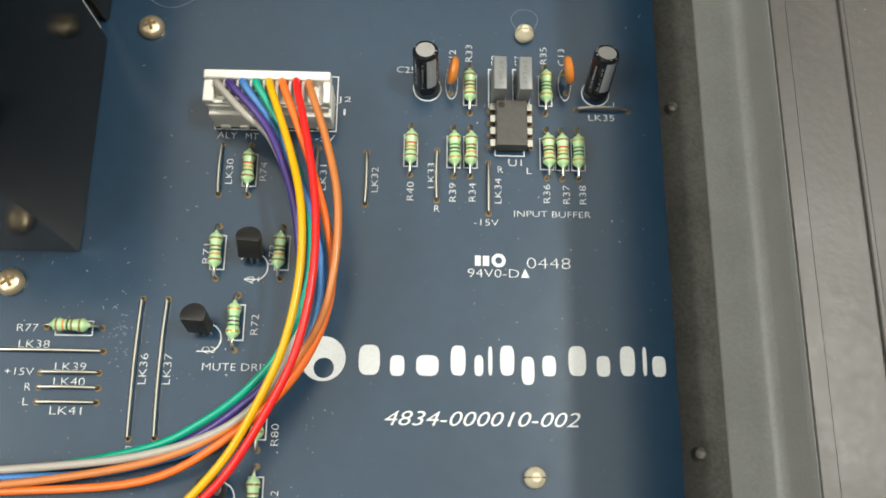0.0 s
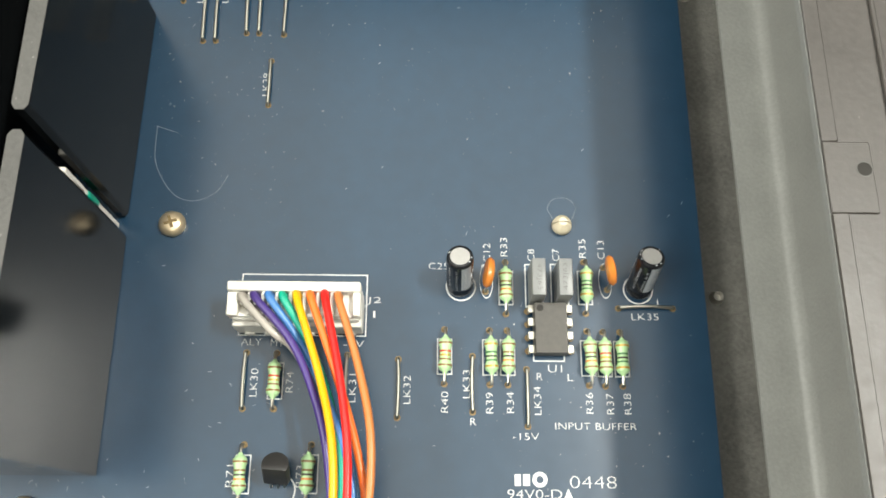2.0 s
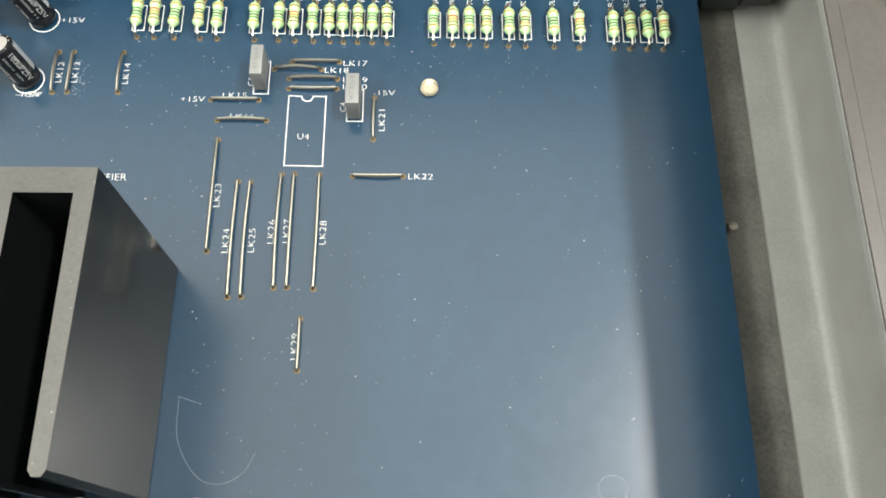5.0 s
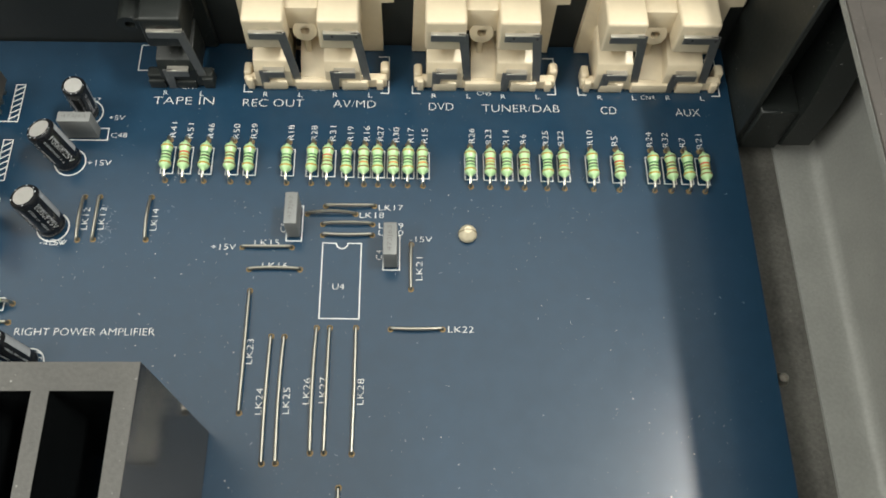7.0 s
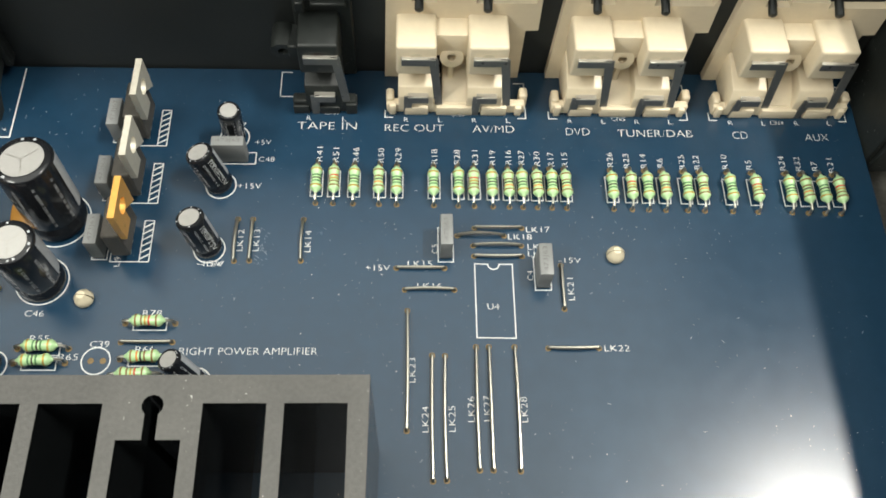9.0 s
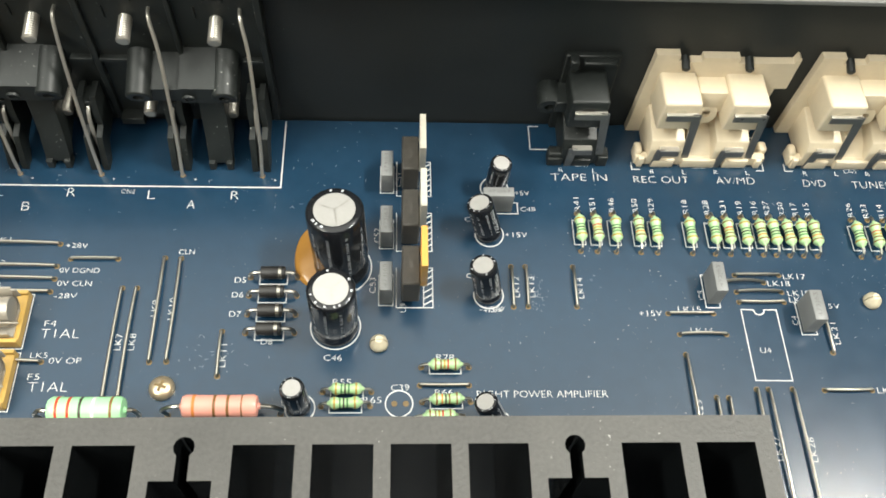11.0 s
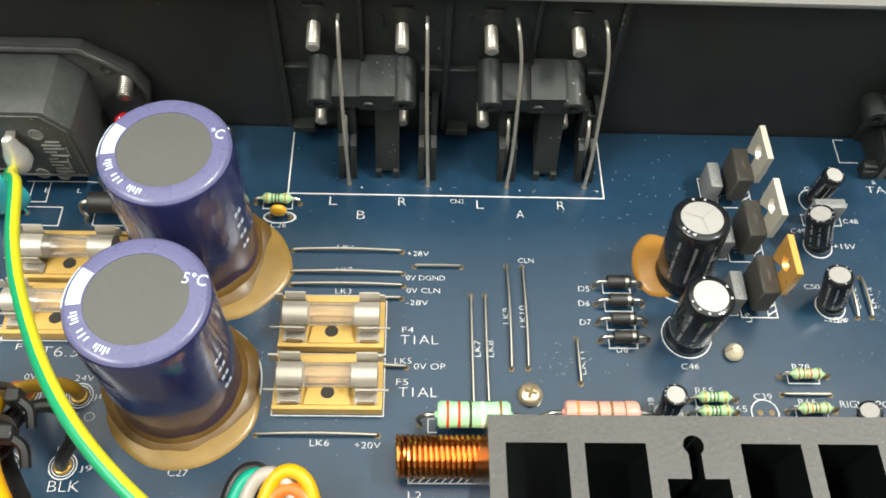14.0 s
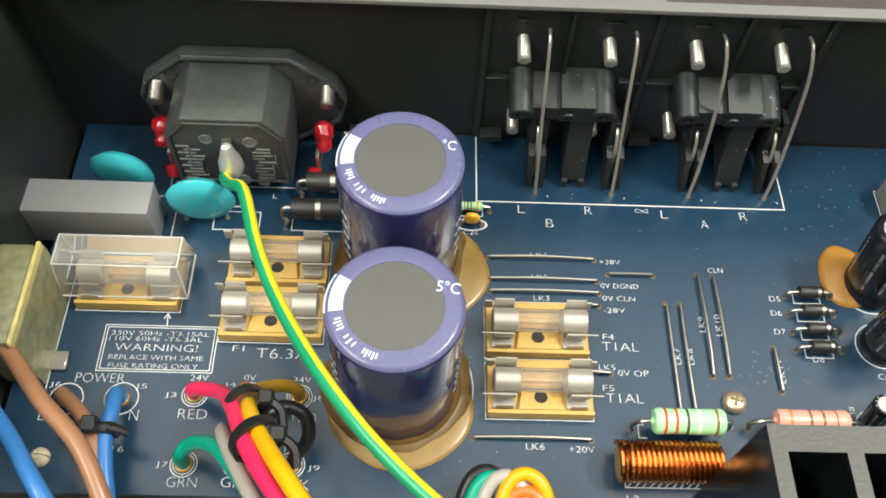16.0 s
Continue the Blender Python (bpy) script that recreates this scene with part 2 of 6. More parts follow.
def box(bm, low, high, bevel=0.0, steps=1):
    x0, y0, z0 = low
    x1, y1, z1 = high
    v = [bm.verts.new(p) for p in ((x0, y0, z0), (x1, y0, z0), (x1, y1, z0), (x0, y1, z0), (x0, y0, z1), (x1, y0, z1), (x1, y1, z1), (x0, y1, z1))]
    faces = [bm.faces.new([v[i] for i in q]) for q in ((3, 2, 1, 0), (4, 5, 6, 7), (0, 1, 5, 4), (1, 2, 6, 5), (2, 3, 7, 6), (3, 0, 4, 7))]
    if bevel:
        edges = list({e for q in faces for e in q.edges})
        bmesh.ops.bevel(bm, geom=edges, offset=bevel, segments=steps, affect="EDGES", profile=0.5)
    return bm


def prism(bm, outline, low, high, axis="z"):
    """The outline pushed along an axis. For axis y the outline is (x, z), for axis x it is (y, z)."""
    put = {"z": lambda a, b, c: (a, b, c), "y": lambda a, b, c: (a, c, b), "x": lambda a, b, c: (c, a, b)}[axis]
    lo = [bm.verts.new(put(a, b, low)) for a, b in outline]
    hi = [bm.verts.new(put(a, b, high)) for a, b in outline]
    bm.faces.new(lo[::-1])
    bm.faces.new(hi)
    for i in range(len(lo)):
        j = (i + 1) % len(lo)
        bm.faces.new((lo[i], lo[j], hi[j], hi[i]))
    return bm


def curve_through(points, steps=6):
    """A smooth line through the points (Catmull-Rom)."""
    p = [Vector(q) for q in points]
    p = [2 * p[0] - p[1], *p, 2 * p[-1] - p[-2]]
    out = []
    for a, b, c, d in zip(p, p[1:], p[2:], p[3:]):
        for k in range(steps):
            t = k / steps
            out.append(0.5 * (2 * b + (c - a) * t + (2 * a - 5 * b + 4 * c - d) * t * t + (3 * b - a - 3 * c + d) * t ** 3))
    return [*out, p[-2]]


def tube(bm, points, radius, sides=8, span=None):
    """A round wire along the points; span: the part of its girth, in degrees from its side, for a stripe."""
    pts = [Vector(p) for p in points]
    rings, up = [], None
    for i, p in enumerate(pts):
        way = (pts[min(i + 1, len(pts) - 1)] - pts[max(i - 1, 0)]).normalized()
        if up is None:
            up = way.orthogonal().normalized() if span is None else (Vector((0, 0, 1)) - way * way.z).normalized()
        up = (up - way * up.dot(way)).normalized() if span is None else (Vector((0, 0, 1)) - way * way.z).normalized()
        side = way.cross(up)
        angles = [2 * math.pi * k / sides for k in range(sides)] if span is None else [radians(span[0] + (span[1] - span[0]) * k / sides) for k in range(sides + 1)]
        rings.append([bm.verts.new(p + radius * (math.cos(a) * side + math.sin(a) * up)) for a in angles])
    for a, b in zip(rings, rings[1:]):
        for k in range(sides):
            j = (k + 1) % len(a)
            bm.faces.new((a[k], a[j], b[j], b[k]))
    if span is None:
        bm.faces.new(rings[0][::-1])
        bm.faces.new(rings[-1])
    return bm


def turned(bm, profile, sides=24, m=None):
    """A body of revolution about z from (radius, height) pairs, put by the matrix m."""
    m = m or Matrix()
    rings = []
    for r, z in profile:
        if r < 1e-6:
            rings.append([bm.verts.new(m @ Vector((0, 0, z)))])
        else:
            rings.append([bm.verts.new(m @ Vector((r * math.cos(2 * math.pi * k / sides), r * math.sin(2 * math.pi * k / sides), z))) for k in range(sides)])
    for a, b in zip(rings, rings[1:]):
        for k in range(sides):
            j = (k + 1) % sides
            if len(a) == 1 and len(b) == 1:
                continue
            if len(a) == 1:
                bm.faces.new((a[0], b[k], b[j]))
            elif len(b) == 1:
                bm.faces.new((a[k], a[j], b[0]))
            else:
                bm.faces.new((a[k], a[j], b[j], b[k]))
    if len(rings[0]) > 1:
        bm.faces.new(rings[0][::-1])
    if len(rings[-1]) > 1:
        bm.faces.new(rings[-1])
    return bm


def along(p, q):
    """The matrix that lays z from p towards q."""
    return Matrix.Translation(p) @ (Vector(q) - Vector(p)).to_track_quat("Z", "Y").to_matrix().to_4x4()


def rod(bm, p, q, r, sides=12, bevel=0.0):
    far = (Vector(q) - Vector(p)).length
    return turned(bm, [(r - bevel, 0), (r, bevel), (r, far - bevel), (r - bevel, far)] if bevel else [(r, 0), (r, far)], sides, along(p, q))


def part(name, bm, material, parent=None, label="", sharp=38):
    bmesh.ops.recalc_face_normals(bm, faces=bm.faces)
    bmesh.ops.scale(bm, vec=(MM, MM, MM), verts=bm.verts)
    data = bpy.data.meshes.new(name)
    bm.to_mesh(data)
    bm.free()
    data.materials.append(material)
    data.polygons.foreach_set("use_smooth", [True] * len(data.polygons))
    data.set_sharp_from_angle(angle=radians(sharp))
    ob = new(name, data)
    ob.parent = parent
    return tagged(ob, label=label)


def again(name, ob, parent, x=0.0, y=0.0, z=0.0, turn=0.0):
    """One more object on the mesh of ob."""
    twin = new(name, ob.data)
    twin.parent = parent
    twin.matrix_basis = pose(x * MM, y * MM, z * MM, 0, 0, turn)
    return twin


def thing(name, x, y, z, label, category, group="", turn=0.0, lean=(0, 0)):
    ob = new(name)
    ob.empty_display_size = 0.005
    ob.matrix_basis = pose(x * MM, y * MM, z * MM, lean[0], lean[1], turn)
    return tagged(ob, label, category, group)


def B():
    return bmesh.new()

# ---- the unseen room shell, the bench and the metal case ----
def structure(name, bm, material, label=""):
    return tagged(part(name, bm, material, None, label), kind="structure")


bm = B()
# Room shell stays out of view; added for bounced light and reflections.
box(bm, (-2600, -1700, -960), (2000, 2000, -900))
structure("unseen_room_floor", bm, BENCH)
for name, low, high in (("unseen_room_wall_north", (-2600, 2000, -900), (2000, 2060, 1400)), ("unseen_room_wall_south", (-2600, -1760, -900), (2000, -1700, 1400)),
                        ("unseen_room_wall_east", (2000, -1760, -900), (2060, 2060, 1400)), ("unseen_room_wall_west", (-2660, -1760, -900), (-2600, 2060, 1400)),
                        ("unseen_room_ceiling", (-2660, -1760, 1400), (2060, 2060, 1460))):
    structure(name, box(B(), low, high), PANEL_WALL)
structure("workbench", box(B(), (-1100, -500, -900), (800, 700, -9.2), 4), BENCH)

# Floor colour holds the shade beneath board and flange.
structure("case_floor", box(B(), (-331, -70, -9), (48.3, 243.4, -8)), FLOOR_SHADED, "rough grey sheet steel case floor, colour darkened for shade")
# the side panel: a lapped foot, a rolled bend, the wall and its inward top flange
bend = [(55.6 + 3 * math.sin(a), -4.9 - 3 * math.cos(a)) for a in [math.pi / 2 * k / 6 for k in range(7)]]
inner = [(48.3, -7.2), (49.2, -7.3), (54.4, -7.5)] + bend[1:] + [(59.0, 46.6), (39.3, 46.6)]
outer = [(39.3, 48), (60.4, 48), (60.4, -9), (48.3, -9)]
structure("wall_east", prism(B(), inner + outer, -70, 243, "y"), GREY_PAINT, "smooth grey painted steel side panel")
bm = B()
box(bm, (39.4, -70, 48.0), (41.8, 91.5, 48.5), 0.15)
box(bm, (39.4, 91.5, 48.0), (46.2, 102.3, 48.5), 0.15)
box(bm, (39.4, 102.3, 48.0), (41.8, 262, 48.5), 0.15)
box(bm, (49.6, -70, 48.0), (50.4, 262, 48.7), 0.2)
box(bm, (41.8, -70, 47.95), (49.6, 91.5, 48.1), 0)
box(bm, (46.2, 91.5, 47.95), (49.6, 102.3, 48.1), 0)
box(bm, (41.8, 102.3, 47.95), (49.6, 262, 48.1), 0)
box(bm, (50.4, -70, 47.95), (90, 262, 48.15), 0.05)
structure("case_flange_east", bm, FLANGE_PAINT, "worn grey steel top flange with a lip")
bm = B()
turned(bm, [(1.2, 48.45), (1.2, 48.56), (1.05, 48.56), (1.05, 48.5)], 16, Matrix.Translation((44.9, 98.1, 0)))
structure("trim", bm, SAWN, "slightly paler rim of a threaded screw hole")
# Dark disc laid on for the shade down the screw hole.
structure("trim", turned(B(), [(0, 48.54), (1.05, 48.54), (1.05, 48.45)], 16, Matrix.Translation((44.9, 98.1, 0))), BORE_SHADE)

structure("wall_north", box(B(), (-346, 243.4, -9), (60.4, 244.6, 46.8)), BLACK_MATT, "black painted steel rear panel of the case")
bm = B()
box(bm, (-346, 237.4, 46.8), (39.0, 262, 48.0), 0.25, 2)
structure("case_flange_north", bm, REAR_FLANGE, "light grey rear top flange")
bm = B()
for x0, x1 in ((-340, -322), (-318, -206), (-196, -84), (-75, 20)):
    box(bm, (x0, 240.0, 47.9), (x1, 262, 48.12), 0.1)
structure("trim", bm, FLANGE_PAINT, "shallow pressed panels in the flange")
structure("wall_west", box(B(), (-331.2, -70, -9), (-330, 244.6, 48)), BLACK_MATT, "black painted steel side wall")
structure("wall_south", box(B(), (-346, -71.2, -9), (59, -70, 48)), BLACK_MATT)

for x, y in ((42.5, 23.8), (41.9, 94.6), (41.1, 165.1)):
    t = thing("case_stud", x, y, -8, "small dark steel stud standing on the case floor", "stud", "studs along the case floor")
    part("stud", turned(B(), [(1.5, 0), (1.2, 0.3), (1.0, 1.6), (0.75, 1.6), (0.7, 0.5), (0, 0.5)], 16), DULL_STEEL, t)

# the black corner bracket beside the sockets
t = thing("corner_bracket", 37.4, 217, -8, "black moulded plastic corner bracket against the case side", "bracket")
part("fin", box(B(), (0, 2.2, 4.5), (1.3, 26.2, 54.4), 0.25), BLACK_PLASTIC, t)
part("ledge", box(B(), (1.3, 1.0, 4.5), (9.6, 11.0, 19.0), 0.3), BLACK_PLASTIC, t)
part("back_plate", box(B(), (1.3, 11.0, 4.5), (9.6, 26.2, 54.4), 0.3), BLACK_PLASTIC, t)
part("side_plate", prism(B(), [(0, 7.6), (0, 23), (1.6, 34), (5, 54.4), (26.2, 54.4), (26.2, 4), (3, 4)], 9.6, 16.0, "x"), BLACK_PLASTIC, t)

# ---- the circuit board and its print ----
board = tagged(part("circuit_board", prism(B(), [(-327, 152.2), (-204, 152.2), (-204, -50), (37.0, -50), (37.0, 243.0), (-327, 243.0)], -1.6, 0), MASK),
               "dark blue glossy printed circuit board with white print", "circuit board")
LETTERS = {}


def letters(words, height, wide=1.05):
    key = (words, height, wide)
    if key not in LETTERS:
        c = bpy.data.curves.new("lettering", "FONT")
        c.body, c.align_x, c.offset = words, "CENTER", 0.0 if "°" in words else -0.004 if words.startswith("4834") else -0.024 if height >= 1.9 else -0.018
        c.resolution_u = 3
        c.shear = 0.3 if words.startswith("4834") else 0.0
        ob = new("lettering", c)
        me = bpy.data.meshes.new_from_object(ob.evaluated_get(bpy.context.evaluated_depsgraph_get()))
        bpy.data.objects.remove(ob)
        co = np.empty(len(me.vertices) * 3)
        me.vertices.foreach_get("co", co)
        co = co.reshape(-1, 3)
        lo, hi = co.min(0), co.max(0)
        n = len(words)
        want = np.array([(n * wide - 0.25 * wide) * height if n > 1 else height * 0.75 * wide, height])
        co[:, :2] = ((co - (lo + hi) / 2)[:, :2] / np.maximum(hi - lo, 1e-6)[:2] * want) * MM
        if words in ("-", "I", "1"):
            co[:, 0] *= 0.4
        co[:, 2] = 0
        me.vertices.foreach_set("co", co.ravel())
        LETTERS[key] = me
    return LETTERS[key]


def lettering(words, height, material, parent, m, wide=1.05):
    me = letters(words, height, wide)
    if not me.materials:
        me.materials.append(material)
    elif me.materials[0] != material:
        me = me.copy()
        me.materials[0] = material
    ob = new("lettering", me)
    ob.parent = parent
    ob.matrix_basis = m
    return ob


def silk(words, x, y, height=1.3, turn=0, wide=1.05):
    return lettering(words, height, INK, board, pose(x * MM, y * MM, 0.05 * MM, 0, 0, turn), wide)


def strip(bm, p, q, w=0.22, z=0.05):
    p, q = Vector((*p, z)), Vector((*q, z))
    side = (q - p).normalized().cross(Vector((0, 0, 1))) * w / 2
    end = (q - p).normalized() * w / 2
    bm.faces.new([bm.verts.new(v) for v in (p - end - side, q + end - side, q + end + side, p - end + side)])


def outline(points, closed=True, w=0.22):
    bm = B()
    pts = [*points, points[0]] if closed else points
    for i, (p, q) in enumerate(zip(pts, pts[1:])):
        strip(bm, p, q, w, 0.05 + 0.004 * (i % 2))
    return part("print_outline", bm, INK, board)


def frame_print(x0, y0, x1, y1, w=0.22):
    return outline([(x0, y0), (x1, y0), (x1, y1), (x0, y1)], True, w)


def ring_print(x, y, r, w=0.25, squash=1.0, turn=0.0, a0=0, a1=360):
    bm = B()
    n = 40
    a = [radians(a0 + (a1 - a0) * k / n) for k in range(n + 1)]
    m = Matrix.Rotation(radians(turn), 4, "Z")
    lo = [bm.verts.new(Vector((x, y, 0.05)) + m @ Vector(((r - w / 2) * squash * math.cos(t), (r - w / 2) * math.sin(t), 0))) for t in a]
    hi = [bm.verts.new(Vector((x, y, 0.05)) + m @ Vector(((r + w / 2) * squash * math.cos(t), (r + w / 2) * math.sin(t), 0))) for t in a]
    for i in range(n):
        bm.faces.new((lo[i], lo[i + 1], hi[i + 1], hi[i]))
    return part("print_outline", bm, INK, board)


pad_first = []


def pad(x, y, r=0.75):
    """A soldered hole: a brown ring round a dark bore."""
    if not pad_first:
        bm = B()
        turned(bm, [(0.64, 0.02), (0.60, 0.06), (0.40, 0.06), (0.38, 0.03), (0, 0.03)], 14)
        pad_first.append(part("solder_pad", bm, PAD, board))
        pad_first[0].matrix_basis = pose(x * MM, y * MM, 0)
    else:
        again("solder_pad", pad_first[0], board, x, y)


# the maker's mark, as plain shapes
bm = B()
disc = [[bm.verts.new((x + r * math.cos(math.pi * k / 24), y + r * math.sin(math.pi * k / 24), 0.05)) for k in range(48)] for x, y, r in ((-27.8, 39.6, 4.1), (-27.6, 37.9, 1.85))]
for k in range(48):
    bm.faces.new((disc[0][k], disc[0][(k + 1) % 48], disc[1][(k + 1) % 48], disc[1][k]))
part("print_mark", bm, INK, board, "white round mark with a dark hole")
bm = B()


def blob_mark(bm, x, y, rx, ry):
    ring = []
    for k in range(28):
        a = 2 * math.pi * k / 28
        c, d = math.cos(a), math.sin(a)
        ring.append(bm.verts.new((x + rx * math.copysign(abs(c) ** 0.6, c), y + ry * math.copysign(abs(d) ** 0.6, d), 0.055)))
    bm.faces.new(ring)


for x, y, rx, ry in ((-19.4, 39.5, 2.9, 3.2), (-14.3, 38.5, 1.9, 2.2), (-8.8, 38.6, 3.1, 2.2), (-3.2, 39.6, 2.0, 3.2), (0.6, 38.7, 1.1, 2.2), (2.7, 39.6, 0.4, 3.1), (5.8, 39.7, 1.9, 3.2), (9.6, 37.9, 1.7, 3.0), (13.5, 38.8, 1.8, 2.2), (18.7, 39.8, 2.4, 3.2), (23.5, 38.9, 1.8, 2.2), (28.0, 39.9, 2.0, 3.2), (31.2, 39.9, 0.4, 3.1), (33.8, 39.0, 1.8, 2.2)):
    blob_mark(bm, x, y, 0.34 + 0.62 * (rx - 0.34), 0.86 * ry)
part("print_mark", bm, INK, board, "white block mark of the maker")
bm = B()
box(bm, (-0.1, 57.6, 0.03), (1.0, 59.6, 0.06))
box(bm, (1.4, 57.6, 0.03), (2.6, 59.6, 0.06))
part("print_mark", bm, INK, board)
ring_print(4.4, 58.7, 1.0, 0.7)
prism(bm := B(), [(8.6, 55.4), (10.2, 55.4), (9.4, 57.2)], 0.03, 0.06)
part("print_mark", bm, INK, board)

silk("J2", -26.0, 91.2, 1.5)
silk("1", -25.9, 88.6, 1.3)
silk("ALY", -48.5, 83.1, 1.3)
silk("MT", -43.7, 83.0, 1.3)
silk("-5V", -29.5, 82.9, 1.3)
silk("LK30", -47.5, 75.6, 1.3, 90)
silk("R74", -41.0, 75.7, 1.3, 90)
silk("LK31", -29.5, 74.7, 1.3, 90)
silk("LK32", -19.5, 74.5, 1.3, 90)
silk("C25", -13.9, 98.2, 1.3)
silk("C12", -4.6, 101.0, 1.3, 90)
silk("R33", -1.3, 102.2, 1.3, 90)
silk("C8", 3.9, 100.6, 1.3, 90)
silk("C7", 8.7, 100.7, 1.3, 90)
silk("R35", 13.9, 102.1, 1.3, 90)
silk("C13", 17.5, 101.8, 1.3, 90)
silk("R40", -12.6, 72.3, 1.3, 90)
silk("LK33", -8.6, 75.6, 1.3, 90)
silk("R39", -4.4, 72.2, 1.3, 90)
silk("R34", -0.6, 72.3, 1.3, 90)
silk("R", -7.4, 68.8, 1.3)
silk("LK34", 4.4, 72.7, 1.3, 90)
silk("R", 4.9, 77.1, 1.3)
silk("U1", 7.8, 78.6, 1.4)
silk("L", 10.6, 77.0, 1.3)
silk("R36", 13.9, 72.3, 1.3, 90)
silk("R37", 17.7, 72.2, 1.3, 90)
silk("R38", 20.9, 72.2, 1.3, 90)
silk("LK35", 25.2, 88.6, 1.3)
silk("L", 28.2, 91.4, 1.2)
silk("INPUT BUFFER", 14.9, 68.1, 1.2)
silk("-15V", 2.1, 66.2, 1.2)
silk("94V0-D", 3.4, 56.2, 1.6)
silk("0448", 13.9, 58.3, 2.1)
silk("R71", -50.5, 59.0, 1.3, 90)
silk("Q1", -41.6, 54.1, 1.3)
silk("R73", -38.2, 59.0, 1.3, 90)
silk("R77", -81.5, 44.5, 1.3)
silk("R72", -40.6, 45.7, 1.3, 90)
silk("Q2", -48.6, 40.8, 1.3)
silk("MUTE DRIVE", -42.8, 37.8, 1.3)
silk("LK36", -60.0, 37.3, 1.4, 90)
silk("LK37", -55.7, 37.3, 1.4, 90)
silk("LK38", -79.9, 41.5, 1.4)
silk("LK39", -72.9, 37.5, 1.4)
silk("LK40", -72.8, 34.8, 1.4)
silk("LK41", -72.8, 29.7, 1.4)
silk("+15V", -81.9, 36.5, 1.3)
silk("R", -80.0, 33.8, 1.3)
silk("L", -80.0, 31.2, 1.3)
silk("P", -61.1, 23.0, 1.3)
silk("R80", -35.7, 25.9, 1.3, 90)
silk("R82", -35.1, 14.5, 1.3, 90)
silk("4834-000010-002", 1.3, 29.1, 2.6, 0, 0.92)
silk("LK29", -49.5, 136.7, 1.3, 90)
silk("LK23", -67.2, 168.5, 1.3, 90)
silk("LK24", -64.6, 158.5, 1.3, 90)
silk("LK25", -59.4, 158.6, 1.3, 90)
silk("LK26", -55.6, 160.5, 1.3, 90)
silk("LK27", -52.5, 160.7, 1.3, 90)
silk("LK28", -45.2, 160.4, 1.3, 90)
silk("LK22", -25.5, 173.1, 1.3)
silk("LK21", -33.9, 186.3, 1.3, 90)
silk("-15V", -33.6, 193.0, 1.2)
silk("LK17", -40.0, 200.4, 1.3)
silk("LK18", -44.0, 198.6, 1.3)
silk("LK19", -39.9, 196.2, 1.3)
silk("LK20", -39.9, 194.5, 1.3)
silk("LK15", -65.6, 192.1, 1.3)
silk("LK16", -63.6, 186.9, 1.3)
silk("+15V", -74.5, 191.1, 1.3)
silk("U4", -50.4, 182.3, 1.3)
silk("C5", -62.4, 195.6, 1.2, 90)
silk("C4", -42.3, 189.4, 1.2, 90)
silk("LK12", -103.8, 197.5, 1.3, 90)
silk("LK13", -100.4, 197.5, 1.3, 90)
silk("LK14", -89.5, 197.3, 1.3, 90)
silk("-15V", -109.7, 192.0, 1.3)
silk("+15V", -103.0, 210.9, 1.3)
silk("+5V", -100.9, 222.4, 1.2)
silk("C48", -99.8, 217.9, 1.2)
silk("C47", -106.9, 227.1, 1.2)
silk("RIGHT POWER AMPLIFIER", -99.9, 172.5, 1.5, 0, 0.88)
silk("TAPE IN", -86.8, 227.1, 1.9)
silk("REC OUT", -66.8, 226.7, 1.9)
silk("AV/MD", -48.6, 226.6, 1.9)
silk("DVD", -29.1, 226.1, 1.9)
silk("TUNER/DAB", -11.1, 225.8, 1.9)
silk("CD", 8.8, 225.5, 1.9)
silk("AUX", 26.8, 225.1, 1.9)
silk("CN9", -85.8, 230.8, 1.2)
silk("CN8", -56.9, 230.6, 1.1)
silk("CN5", -19.3, 229.8, 1.1)
silk("CN4", 18.1, 229.1, 1.1)
silk("R41", -88.1, 219.4, 1.3, 90)
silk("R51", -84.4, 219.2, 1.3, 90)
silk("R46", -79.9, 219.3, 1.3, 90)
silk("R50", -74.3, 219.2, 1.3, 90)
silk("R29", -70.4, 219.3, 1.3, 90)
silk("R18", -62.3, 219.0, 1.3, 90)
silk("R28", -57.2, 218.9, 1.3, 90)
silk("R31", -53.1, 218.8, 1.3, 90)
silk("R19", -49.2, 218.8, 1.3, 90)
silk("R16", -45.6, 218.9, 1.3, 90)
silk("R27", -42.6, 218.9, 1.3, 90)
silk("R30", -39.1, 218.6, 1.3, 90)
silk("R17", -35.9, 218.5, 1.3, 90)
silk("R15", -32.8, 218.4, 1.3, 90)
silk("R26", -22.4, 218.5, 1.3, 90)
silk("R23", -18.7, 218.2, 1.3, 90)
silk("R14", -14.8, 218.2, 1.3, 90)
silk("R6", -11.0, 217.7, 1.3, 90)
silk("R25", -6.0, 218.0, 1.3, 90)
silk("R22", -2.6, 218.0, 1.3, 90)
silk("R10", 3.9, 218.2, 1.3, 90)
silk("R5", 9.4, 217.4, 1.3, 90)
silk("R24", 17.2, 217.9, 1.3, 90)
silk("R32", 20.8, 217.8, 1.3, 90)
silk("R7", 24.6, 217.2, 1.3, 90)
silk("R21", 28.4, 217.4, 1.3, 90)
silk("L", -220.6, 221.3, 2.2)
silk("R", -204.7, 221.4, 2.2)
silk("CN2", -192.0, 221.7, 1.1)
silk("L", -186.6, 220.9, 2.2)
silk("R", -167.7, 221.0, 2.2)
silk("B", -214.1, 217.5, 2.2)
silk("A", -177.4, 218.4, 2.2)
silk("+28V", -200.9, 207.3, 1.2)
silk("0V DGND", -199.2, 201.1, 1.2)
silk("0V CLN", -199.7, 197.9, 1.2)
